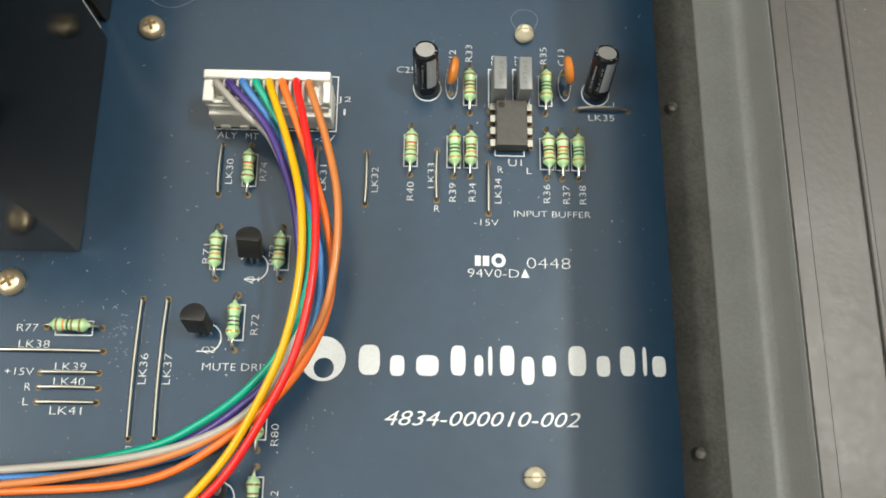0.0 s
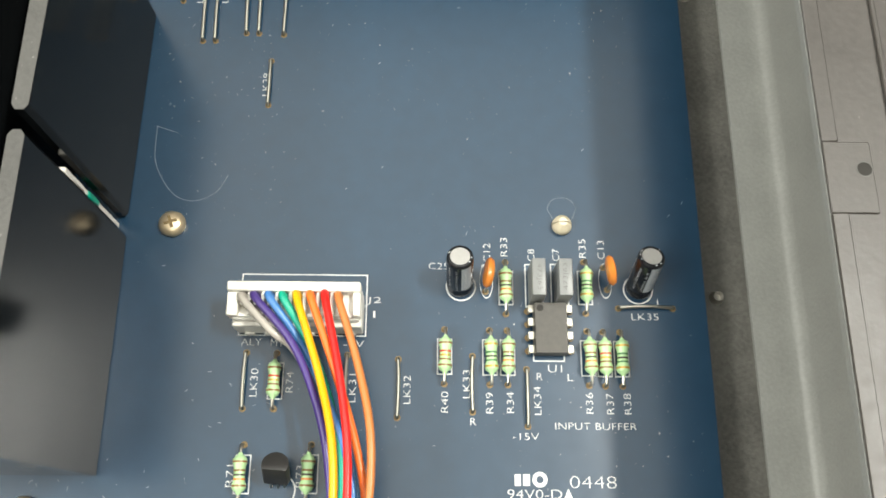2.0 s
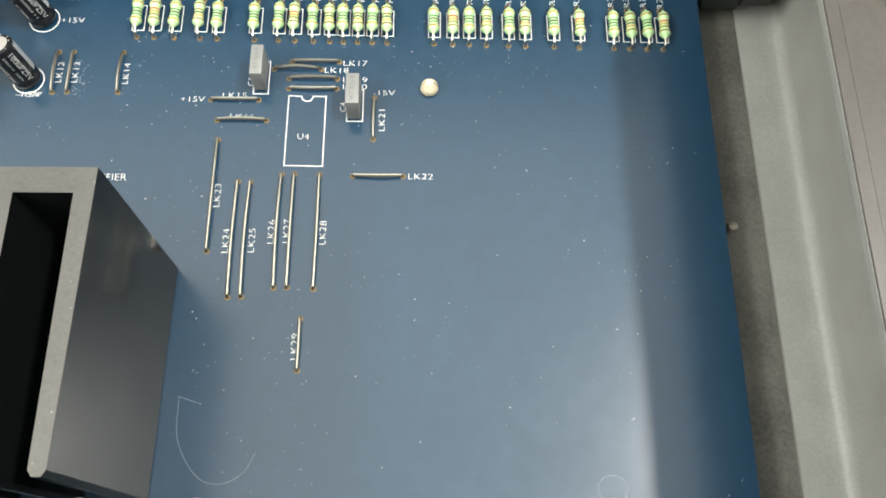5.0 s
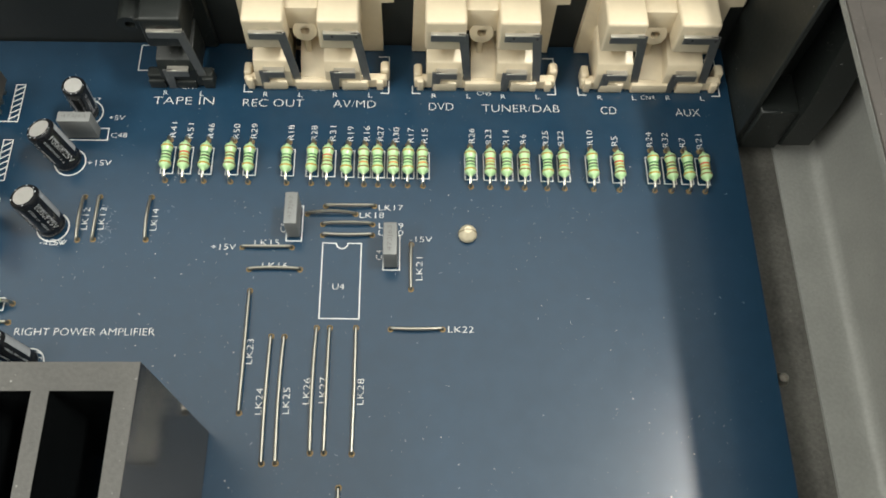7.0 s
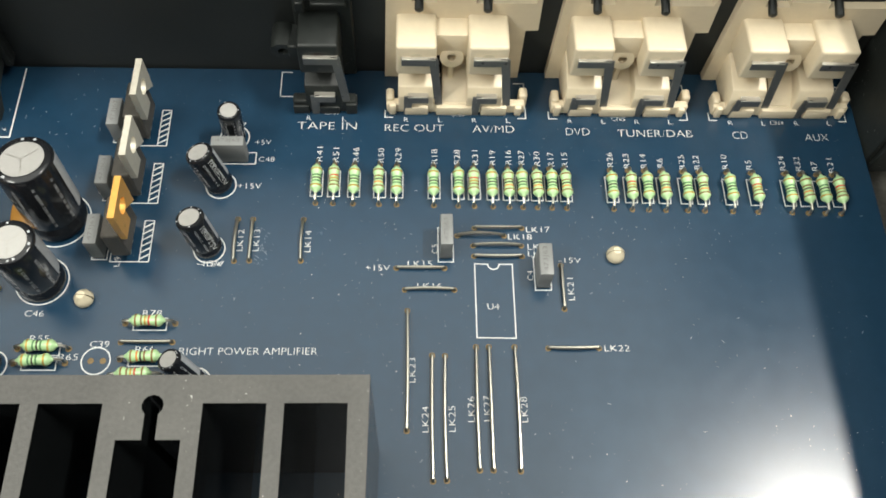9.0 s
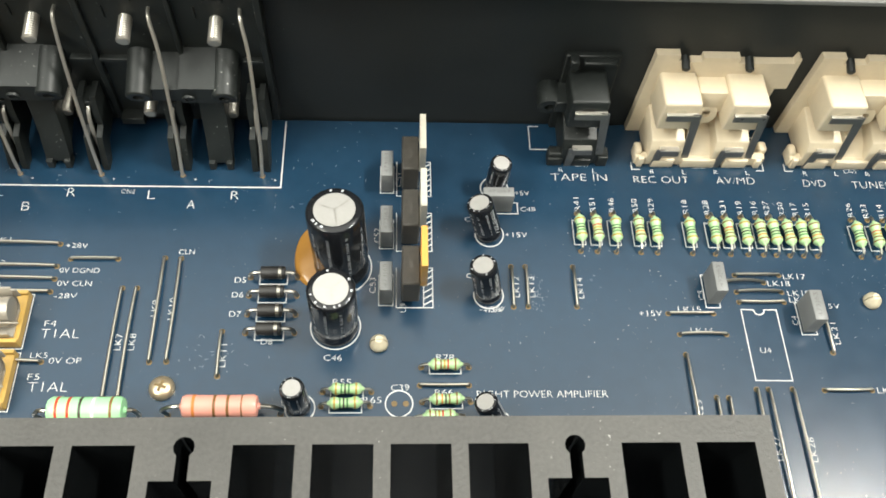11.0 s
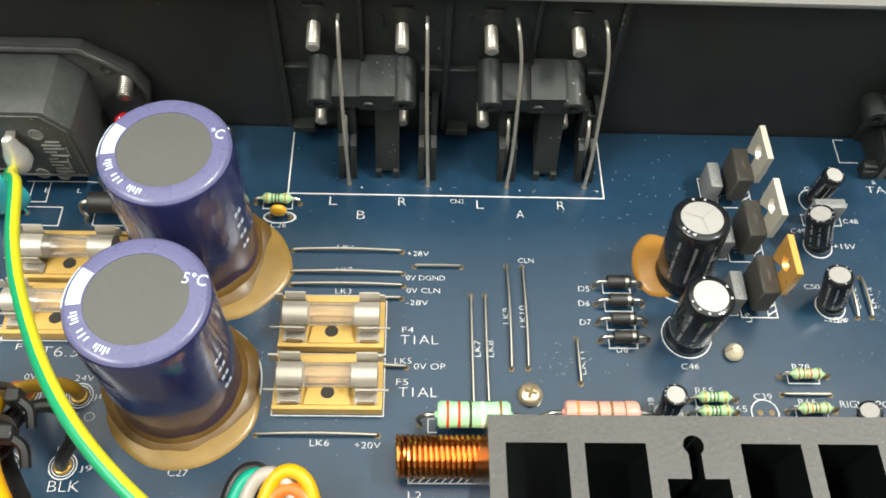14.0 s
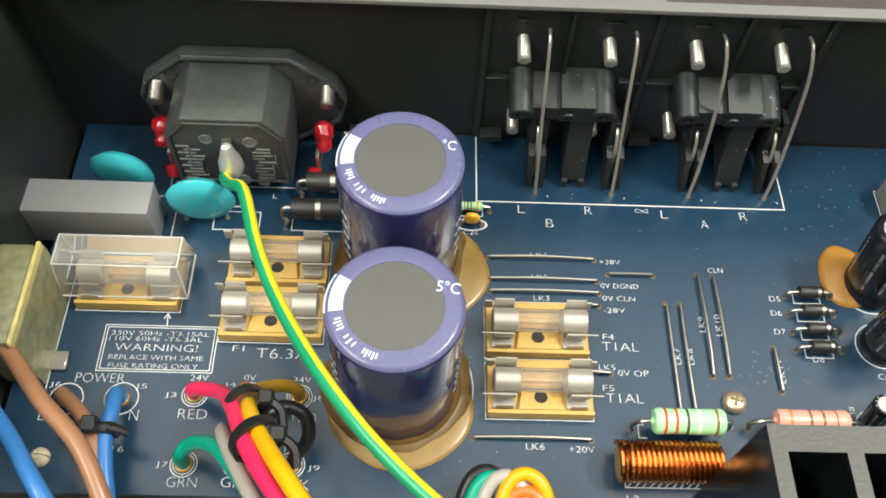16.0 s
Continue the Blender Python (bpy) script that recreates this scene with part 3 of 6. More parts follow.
silk("-28V", -201.0, 194.9, 1.2)
silk("LK1", -217.2, 208.7, 1.2)
silk("LK2", -217.1, 202.9, 1.2)
silk("LK3", -217.0, 197.5, 1.2)
silk("LK4", -216.8, 194.4, 1.2)
silk("LK5", -203.8, 181.2, 1.2)
silk("0V OP", -198.3, 180.0, 1.3)
silk("F4", -202.9, 188.4, 1.3)
silk("F5", -203.9, 176.5, 1.3)
silk("T1AL", -200.5, 186.1, 2.0)
silk("T1AL", -200.7, 174.3, 2.0)
silk("LK6", -219.9, 163.5, 1.3)
silk("+20V", -210.5, 163.1, 1.3)
silk("L2", -201.1, 153.3, 1.4)
silk("CLN", -176.8, 205.9, 1.2)
silk("LK7", -188.3, 184.2, 1.3, 90)
silk("LK8", -185.5, 184.2, 1.3, 90)
silk("LK9", -181.9, 192.0, 1.3, 90)
silk("LK10", -178.3, 191.9, 1.3, 90)
silk("LK11", -166.4, 181.1, 1.3, 90)
silk("D5", -164.4, 198.9, 1.3)
silk("D6", -164.7, 195.3, 1.3)
silk("D7", -164.8, 190.7, 1.3)
silk("D8", -157.6, 184.3, 1.3)
silk("C46", -143.6, 180.6, 1.3)
silk("C27", -246.5, 157.4, 1.3)
silk("C26", -232.6, 214.3, 1.2)
silk("R47", -234.7, 221.9, 1.2)
silk("U8", -128.5, 210.0, 1.2, 90)
silk("U9", -128.9, 192.3, 1.2, 90)
silk("U7", -128.4, 225.8, 1.2, 90)
silk("C53", -135.6, 197.7, 1.3, 90)
silk("C52", -134.8, 210.5, 1.3, 90)
silk("C51", -130.0, 225.7, 1.3, 90)
silk("C49", -112.9, 215.0, 1.2)
silk("C50", -113.1, 200.2, 1.2)
silk("-15V", -109.1, 191.9, 1.2)
silk("R78", -120.0, 180.7, 1.3)
silk("R66", -120.4, 172.9, 1.3)
silk("R55", -141.5, 175.2, 1.3)
silk("R65", -135.2, 171.3, 1.3)
silk("C39", -129.5, 174.0, 1.3)
silk("C38", -153.0, 171.8, 1.2, 90)
silk("C37", -107.9, 166.8, 1.2, 90)
silk("F1", -282.1, 183.5, 1.3)
silk("T6.3AL", -271.6, 182.5, 2.2)
silk("POWER", -309.5, 176.1, 2.0)
silk("J6", -318.2, 174.3, 1.3)
silk("J5", -300.8, 174.3, 1.3)
silk("L", -319.2, 167.7, 2.0)
silk("N", -301.1, 168.2, 2.2)
silk("J3", -294.5, 172.6, 1.3)
silk("24V", -289.2, 176.6, 1.3)
silk("J4", -282.7, 175.1, 1.3)
silk("0V", -278.8, 176.9, 1.3)
silk("24V", -268.0, 176.7, 1.3)
silk("J8", -264.3, 172.6, 1.3)
silk("RED", -289.4, 168.7, 2.0)
silk("J7", -293.7, 158.1, 1.3)
silk("17", -289.7, 162.1, 1.3)
silk("GRN", -289.3, 154.8, 2.0)
silk("GRY", -278.8, 155.0, 2.0)
silk("230V 50Hz -T3.15AL", -299.0, 186.5, 1.0, 0, 1.17)
silk("110V 60Hz -T6.3AL", -299.7, 185.2, 1.0, 0, 1.17)
silk("WARNING!", -299.3, 183.2, 1.6, 0, 1.4)
silk("REPLACE WITH SAME", -299.0, 180.9, 1.05, 0, 1.12)
silk("FUSE RATING ONLY", -299.3, 179.0, 1.05, 0, 1.12)
silk("L", -278.7, 222.9, 1.3)
silk("E", -286.0, 222.9, 1.3)
silk("D2", -243.8, 224.7, 1.2)
silk("J9", -264.0, 158.0, 1.3)
silk("BLK", -267.4, 154.7, 2.0)
silk("17", -269.0, 161.8, 1.2)
silk("YLO", -267.1, 168.5, 1.9)
silk("16", -302.8, 161.1, 1.2)

# outlines of parts and connectors
frame_print(-51.0, 84.4, -27.4, 96.2)
outline([(-29.2, 84.4), (-29.2, 90.2), (-27.4, 90.2)], False)
frame_print(2.7, 90.3, 5.9, 98.7)
frame_print(7.6, 90.3, 10.8, 98.8)
outline([(3.9, 81.2), (3.9, 80.0), (9.6, 80.0), (9.6, 81.2)], False)
ring_print(-9.6, 94.2, 2.75)
ring_print(24.2, 93.9, 2.75)
ring_print(-4.75, 95.4, 3.4, squash=0.36)
ring_print(18.0, 95.6, 3.4, squash=0.36)
outline([(-54.0, 192.1), (-54.0, 175.4), (-46.0, 175.3), (-46.0, 192.0), (-48.8, 192.0)], False)
outline([(-54.0, 192.1), (-51.2, 192.0)], False)
ring_print(-50.0, 192.0, 1.2, a0=180, a1=360)
frame_print(-61.7, 192.5, -58.5, 200.7)
frame_print(-41.4, 186.0, -38.0, 193.8)
frame_print(-111.2, 216.6, -102.2, 219.6)
outline([(-98.0, 235.2), (-98.0, 242.2), (-95.6, 242.2)], False)
outline([(-98.0, 235.2), (-93.6, 235.2)], False)
outline([(-231.2, 242.4), (-231.2, 223.2), (-157.4, 223.2), (-157.4, 242.4)], False, 0.3)
for x, y in ((-107.4, 223.6), (-109.2, 211.0), (-110.1, 195.4)):
    ring_print(x, y, 3.25)
ring_print(-129.7, 170.5, 2.8)
pad(-130.7, 170.5)
pad(-128.3, 170.5)
ring_print(-149.8, 169.6, 3.0)
ring_print(-109.6, 166.2, 2.8)
ring_print(-143.3, 187.8, 5.3)
ring_print(-142.4, 202.2, 6.5)
ring_print(-246.8, 175.6, 14.4, 0.3)
ring_print(-248.4, 204.0, 14.4, 0.3)
ring_print(-232.5, 216.5, 1.6, squash=2.2)
for y0, y1 in ((221.2, 230.9), (206.4, 216.5), (192.3, 202.1)):
    outline([(-130.4, y1), (-130.4, y0), (-122.4, y0), (-122.4, y1), (-124.4, y1), (-124.4, y0)], False)
    bm = B()
    for k in range(6):
        y = y0 + 0.7 + k * (y1 - y0 - 1.6) / 5.5
        strip(bm, (-124.3, y), (-122.5, y + 1.1), 0.3)
    part("print_hatch", bm, INK, board)
frame_print(-310.8, 177.7, -286.9, 188.3, 0.2)
frame_print(-310.2, 178.2, -287.5, 187.8, 0.2)
outline([(-298.0, 188.4), (-298.2, 191.2)], False)
outline([(-298.8, 190.2), (-298.2, 191.3), (-297.6, 190.2)], False)
for x, y, r in ((-315.4, 171.3, 3.4), (-304.3, 171.7, 3.4), (-289.6, 172.9, 2.6), (-278.5, 173.2, 2.6), (-268.2, 172.9, 2.6), (-289.5, 158.4, 2.6), (-279.1, 158.6, 2.6), (-268.4, 158.6, 2.6)):
    ring_print(x, y, r)
    if r < 3:
        ring_print(x, y, r - 0.55, 0.2)
    bm = B()
    turned(bm, [(1.75, 0.02), (1.6, 0.5), (1.0, 0.7), (0, 0.75)], 18, Matrix.Translation((x, y, 0)))
    part("solder_pad", bm, BANDS["gold"], board)
frame_print(-303.5, 225.2, -296, 233)
outline([(-292, 213.2), (-292, 218.2), (-281.5, 218.2), (-281.5, 213.2), (-292, 213.2)], False)
outline([(-291, 225.3), (-277, 225.4), (-270, 225.2)], False)
outline([(-289.5, 225.3), (-289.5, 219.6), (-285.6, 219.6), (-285.6, 225.3)], False)
frame_print(-274, 213.5, -262, 219.5)
frame_print(-327.8 + 1.5, 206, -301, 222)
outline([(-320, 168), (-320, 205)], False)
frame_print(-202.4, 155.6, -184, 162)
bm = B()
for k in range(12):
    strip(bm, (-202 + 1.5 * k, 155.7), (-200.7 + 1.5 * k, 156.9), 0.2, 0.06)
part("print_hatch", bm, INK, board)
outline([(-197.4, 168.6), (-198.6, 168.6), (-198.6, 165.8), (-197.0, 165.8)], False)
# pale scratches and dry flux smears on the board
SCRATCH = surface("pale_scratch", (0.17, 0.205, 0.24), 0.5)
for points in (((-70.5, 127, 0), (-70, 119, 0), (-66, 112.5, 0), (-61.5, 111, 0), (-57.5, 113, 0), (-55.5, 116.5, 0)), ((-70.6, 127, 0), (-67, 125.8, 0)), ((8.3, 108.2, 0), (7.4, 110.4, 0), (8.8, 112.3, 0), (11.4, 112.4, 0), (12.9, 110.6, 0), (12.2, 108.2, 0))):
    pts = curve_through(points)
    bm = B()
    for p, q in zip(pts, pts[1:]):
        strip(bm, p[:2], q[:2], 0.09)
    part("scratch", bm, SCRATCH, board)
random.seed(4)
bm = B()
for cx, cy, sx, sy, n in ((-65, 43, 1.6, 4, 40), (-99, 196, 1.2, 3.4, 30), (-168, 181, 5, 2, 26), (-52, 72, 5, 8, 16), (8, 100, 30, 60, 22), (-58, 150, 26, 40, 34), (-10, 180, 40, 25, 24), (-195, 230, 36, 8, 40), (-150, 225, 12, 10, 36), (-80, 60, 6, 3, 30)):
    for k in range(n):
        x, y, a, d = random.gauss(cx, sx), random.gauss(cy, sy), random.uniform(0, 3.14), random.uniform(0.12, 0.7)
        if -73 > x > -192 and 58 < y < 153:
            continue
        if x < 35 and y < 242:
            strip(bm, (x, y), (x + d * math.cos(a), y + d * math.sin(a)), 0.09, 0.045)
tagged(part("flux_specks", bm, SCRATCH, board), kind="stuff")

# ---- heatsinks ----


def heatsink(name, x, y, turn, label):
    """An extrusion 118 wide and 45 deep: a back plate, eleven fins and two keyed screw slots; its sawn ends show."""
    t = thing(name, x, y, 0, label, "heatsink", "two facing heatsinks", turn)
    w, fin, pitch, deep, plate = 117.6, 2.5, 11.45, 45.2, 4.2
    pts = [(0, 0), (w, 0)]
    for i in range(10, -1, -1):
        x0 = i * pitch
        x1 = x0 + fin
        pts += [(x1, -deep + 0.9), (x1 - 0.6, -deep), (x0 + 0.6, -deep), (x0, -deep + 0.9)]
        if i in (3, 8):
            xc = x0 - (pitch - fin) / 2
            pts += [(x0, -9.4), (xc + 0.95, -9.4), (xc + 0.95, -6.0)]
            pts += [(xc + 1.55 * math.sin(a), -4.5 - 1.55 * math.cos(a)) for a in [radians(38 + 284 * k / 10) for k in range(11)]]
            pts += [(xc - 0.95, -6.0), (xc - 0.95, -9.4), (x0 - pitch + fin, -9.4)]
        elif i:
            pts += [(x0, -plate), (x0 - pitch + fin, -plate)]
    part("extrusion", prism(B(), pts, 0.3, 45.0), BLACK_GLOSS, t, "glossy black anodised sides", 30)
    inset = [(a + (0.02 if a < 1 else -0.02 if a > w - 1 else 0), b) for a, b in pts]
    part("sawn_end", prism(B(), inset, 45.0, 45.06), SAWN, t, "dull grey sawn top end")
    return t


heatsink("heatsink", -191.0, 152.5, 0, "black finned aluminium heatsink with a sawn grey top")
heatsink("heatsink", -73.8, 58.9, 180, "black finned aluminium heatsink with a polished flat front")
t = thing("clip", -77, 105.7, 0, "small white and green clip between the two heatsinks", "clip")
bm = B()
box(bm, (0, -0.5, 18.5), (1.6, 0.5, 27), 0.15)
box(bm, (0.2, -0.4, 0), (1.4, 0.4, 18.5))
part("insulator", bm, WHITE_PLASTIC, t)
part("sleeve", box(B(), (-0.1, -0.6, 11.5), (1.7, 0.6, 16.5), 0.2), W_GREEN, t, "green sleeve")

# ---- small parts on the board ----


def link(x0, y0, x1, y1, bow=0.0):
    """A tinned wire link, bent down into its two holes."""
    pad(x0, y0)
    pad(x1, y1)
    d = Vector((x1 - x0, y1 - y0, 0))
    far = d.length
    d.normalize()
    side = Vector((-d.y, d.x, 0))
    rise = random.uniform(0.75, 1.15)
    s = bow or random.uniform(-0.25, 0.25)
    pts = [Vector((0, 0, -1.2)), Vector((0, 0, 0.35)), d * 0.3 + Vector((0, 0, 0.72))]
    pts += [d * (far * k / 6) + side * s * math.sin(math.pi * k / 6) + Vector((0, 0, 0.72 + (rise - 0.6) * math.sin(math.pi * k / 6))) for k in range(1, 6)]
    pts += [d * (far - 0.3) + Vector((0, 0, 0.72)), d * far + Vector((0, 0, 0.35)), d * far + Vector((0, 0, -1.2))]
    ob = part("wire_link", tube(B(), pts, 0.32, 8), TIN)
    ob.matrix_basis = pose(x0 * MM, y0 * MM, 0)
    return tagged(ob, "bare tinned wire link soldered into the blue board" if far < 15 else "long bare tinned wire link soldered into the blue board", "wire link", "wire links")


random.seed(11)
for x0, y0, x1 in ((-87.2, 40.3, -67.4), (-78.1, 36.4, -67.7), (-78.0, 33.7, -67.6), (-78.1, 31.1, -67.6), (20.2, 90.2, 30.6), (-70.6, 191.0, -60.4), (-68.8, 186.0, -58.4),
                   (-53.8, 200.7, -43.5), (-57.6, 198.8, -47.4), (-54.2, 196.4, -43.8), (-54.1, 193.9, -43.8), (-39.6, 173.1, -29.2), (-125.4, 174.4, -115.2), (-201.6, 203.9, -191.4),
                   (-228.8, 207.6, -204.5), (-228.6, 202.0, -204.2), (-228.5, 198.9, -204.1), (-228.5, 195.8, -204.4), (-227.0, 179.7, -203.1), (-232.5, 165.0, -208.5)):
    link(x0, y0, x1, y0)
for x0, y0, y1 in ((-61.3, 50.1, 24.9), (-56.7, 50.1, 25.0), (-49.2, 81.1, 70.8), (-30.6, 80.8, 70.8), (-21.2, 80.1, 69.4), (-7.5, 80.8, 70.5), (2.5, 78.4, 68.0), (-104.7, 202.6, 192.5),
                   (-101.5, 202.6, 192.6), (-90.7, 202.6, 192.6), (-35.6, 191.8, 181.7), (-68.2, 181.3, 156.2), (-63.2, 171.6, 146.6), (-60.6, 171.5, 146.7), (-54.3, 173.4, 148.6),
                   (-51.7, 173.4, 148.6), (-46.5, 173.4, 148.4), (-48.7, 142.2, 132.0), (-189.4, 196.8, 171.8), (-186.3, 196.8, 171.9), (-181.3, 204.3, 179.6), (-177.8, 204.2, 179.7), (-167.1, 186.6, 176.5)):
    link(x0, y0, x0, y1)


def resistor_kind(name, bands, label):
    """A dog-bone body on two bent leads along y, 10.2 between its holes."""
    t = thing(name, 0, 0, 0, label, "resistor", "small resistors on the board")
    z = 2.0
    m = along((0, -3.1, z), (0, 3.1, z))
    prof = [(0.35, -0.5), (0.5, -0.1), (0.95, 0.2), (1.26, 0.7), (1.27, 1.3), (1.06, 1.8), (1.01, 3.1), (1.06, 4.4), (1.27, 4.9), (1.26, 5.5), (0.95, 6.0), (0.5, 6.3), (0.35, 6.7)]
    part("body", turned(B(), prof, 18, m), RES_BODY, t)
    for s in (-1, 1):
        part("lead", tube(B(), [(0, s * 2.9, z), (0, s * 4.2, z - 0.05), (0, s * 4.9, z - 0.4), (0, s * 5.1, 1.0), (0, s * 5.1, -1.2)], 0.29, 8), TIN, t)
    for k, band in enumerate(bands):
        at = (1.0, 2.1, 2.85, 3.6, 5.1)[k]
        r = 1.29 if k in (0, 4) else 1.055
        part("band", turned(B(), [(r - 0.1, at - 0.20), (r, at - 0.18), (r, at + 0.18), (r - 0.1, at + 0.20)], 18, m), BANDS[band], t)
    return t


KINDS = [resistor_kind("resistor", ("brown", "orange", "black", "brown", "brown"), "pale green resistor with orange and black bands"),
         resistor_kind("resistor", ("gold", "green", "black", "green", "gold"), "pale green resistor with dark green and gold bands"),
         resistor_kind("resistor", ("brown", "brown", "gold", "red", "brown"), "pale green resistor with red and brown bands")]
used = [0, 0, 0]


def resistor(x0, y0, x1, y1, kind, print_box=True):
    """Puts a resistor between its two holes."""
    x, y = (x0 + x1) / 2, (y0 + y1) / 2
    turn = math.degrees(math.atan2(y1 - y0, x1 - x0)) - 90 + random.uniform(-1.5, 1.5)
    m = pose(x * MM, y * MM, random.uniform(-0.1, 0.25) * MM, 0, random.uniform(-6, 6), turn)
    if used[kind]:
        copy_thing(KINDS[kind], m)
    else:
        KINDS[kind].matrix_basis = m
    used[kind] += 1
    pad(x0, y0)
    pad(x1, y1)
    if print_box:
        if abs(x1 - x0) < abs(y1 - y0):
            frame_print(x - 1.25, y - 3.3, x + 1.35, y + 3.3)
        else:
            frame_print(x - 3.3, y - 1.4, x + 3.3, y + 1.2)


random.seed(5)
for k, x in enumerate((-88.4, -84.6, -80.2, -74.5, -70.7, -62.5, -57.2, -53.6, -49.5, -45.9, -42.9, -39.7, -36.5, -33.2, -22.8, -18.7, -15.0, -11.2, -6.3, -2.5, 3.8, 9.4, 17.1, 20.7, 24.5, 28.1)):
    y = 211.7 - 0.0165 * (x + 88)
    resistor(x, y - 5.05, x, y + 5.05, (1, 2, 1, 0, 1, 1, 1, 2, 1, 0, 1, 0, 1, 0, 1, 2, 1, 0, 1, 0, 1, 2, 1, 0, 1, 2)[k])
for k, (x, y) in enumerate(((-12.7, 80.7), (-4.3, 80.6), (-1.0, 80.6), (14.0, 80.6), (17.0, 80.5), (20.2, 80.5), (-1.1, 94.0), (14.0, 94.2), (-43.6, 75.9), (-48.4, 59.3), (-36.4, 59.4), (-43.9, 46.0), (-38.6, 28.3), (-38.5, 15.3))):
    resistor(x, y - 5.1, x, y + 5.1, (2, 1, 0, 0, 2, 1, 0, 1, 2, 0, 0, 1, 1, 0)[k])
for k, (x, y) in enumerate(((-73.1, 44.6), (-120.1, 178.4), (-120.0, 170.8), (-121.4, 167.2), (-140.4, 173.0), (-140.6, 170.0), (-233.2, 220.2))):
    resistor(x - 5.0, y, x + 5.0, y, (0, 2, 0, 2, 1, 1, 1)[k], k not in (3,))


def power_resistor(name, x0, x1, y, body0, body1, r, z, paint, bands, label):
    t = thing(name, (x0 + x1) / 2, y, 0, label, "resistor")
    c = (x0 + x1) / 2
    a, b = body0 - c, body1 - c
    m = along((a, 0, z), (b, 0, z))
    far = b - a
    prof = [(0.5, -0.5), (0.8, 0), (r * 0.86, 0.12), (r, 0.7), (r, 2.4), (r * 0.96, 2.9), (r * 0.96, far - 2.9), (r, far - 2.4), (r, far - 0.7), (r * 0.86, far - 0.12), (0.8, far), (0.5, far + 0.5)]
    part("body", turned(B(), prof, 28, m), paint, t)
    for at, band in bands:
        rr = r * 0.97 if 2.6 < at < far - 2.6 else r * 1.01
        part("band", turned(B(), [(rr - 0.1, at - 0.3), (rr, at - 0.27), (rr, at + 0.27), (rr - 0.1, at + 0.3)], 28, m), BANDS[band], t)
    for s, end in ((x0 - c, a), (x1 - c, b)):
        k = -1 if s < 0 else 1
        part("lead", tube(B(), curve_through([(end, 0, z), (end + k * 1.2, 0, z), ((end + s) / 2 + k * 0.9, 0, z - 0.6), (s + k * 0.6, 0, z * 0.55), (s, 0, 1.0), (s, 0, -1)], 4), 0.42, 8), TIN, t)
        pad(s + c, y)
    return t


power_resistor("power_resistor", -200.2, -181.3, 167.3, -197.0, -182.8, 2.65, 6.0, RES_MINT, ((2.0, "red"), (4.2, "red"), (6.4, "black"), (8.8, "white"), (12.2, "brown")), "large mint green power resistor with red bands raised on bent leads")
power_resistor("power_resistor", -176.0, -153.6, 168.2, -172.0, -157.4, 2.3, 5.4, RES_PINK, ((2.4, "orange"), (6.4, "brown"), (9.0, "brown"), (11.8, "brown")), "large pink power resistor with brown bands raised on bent leads")


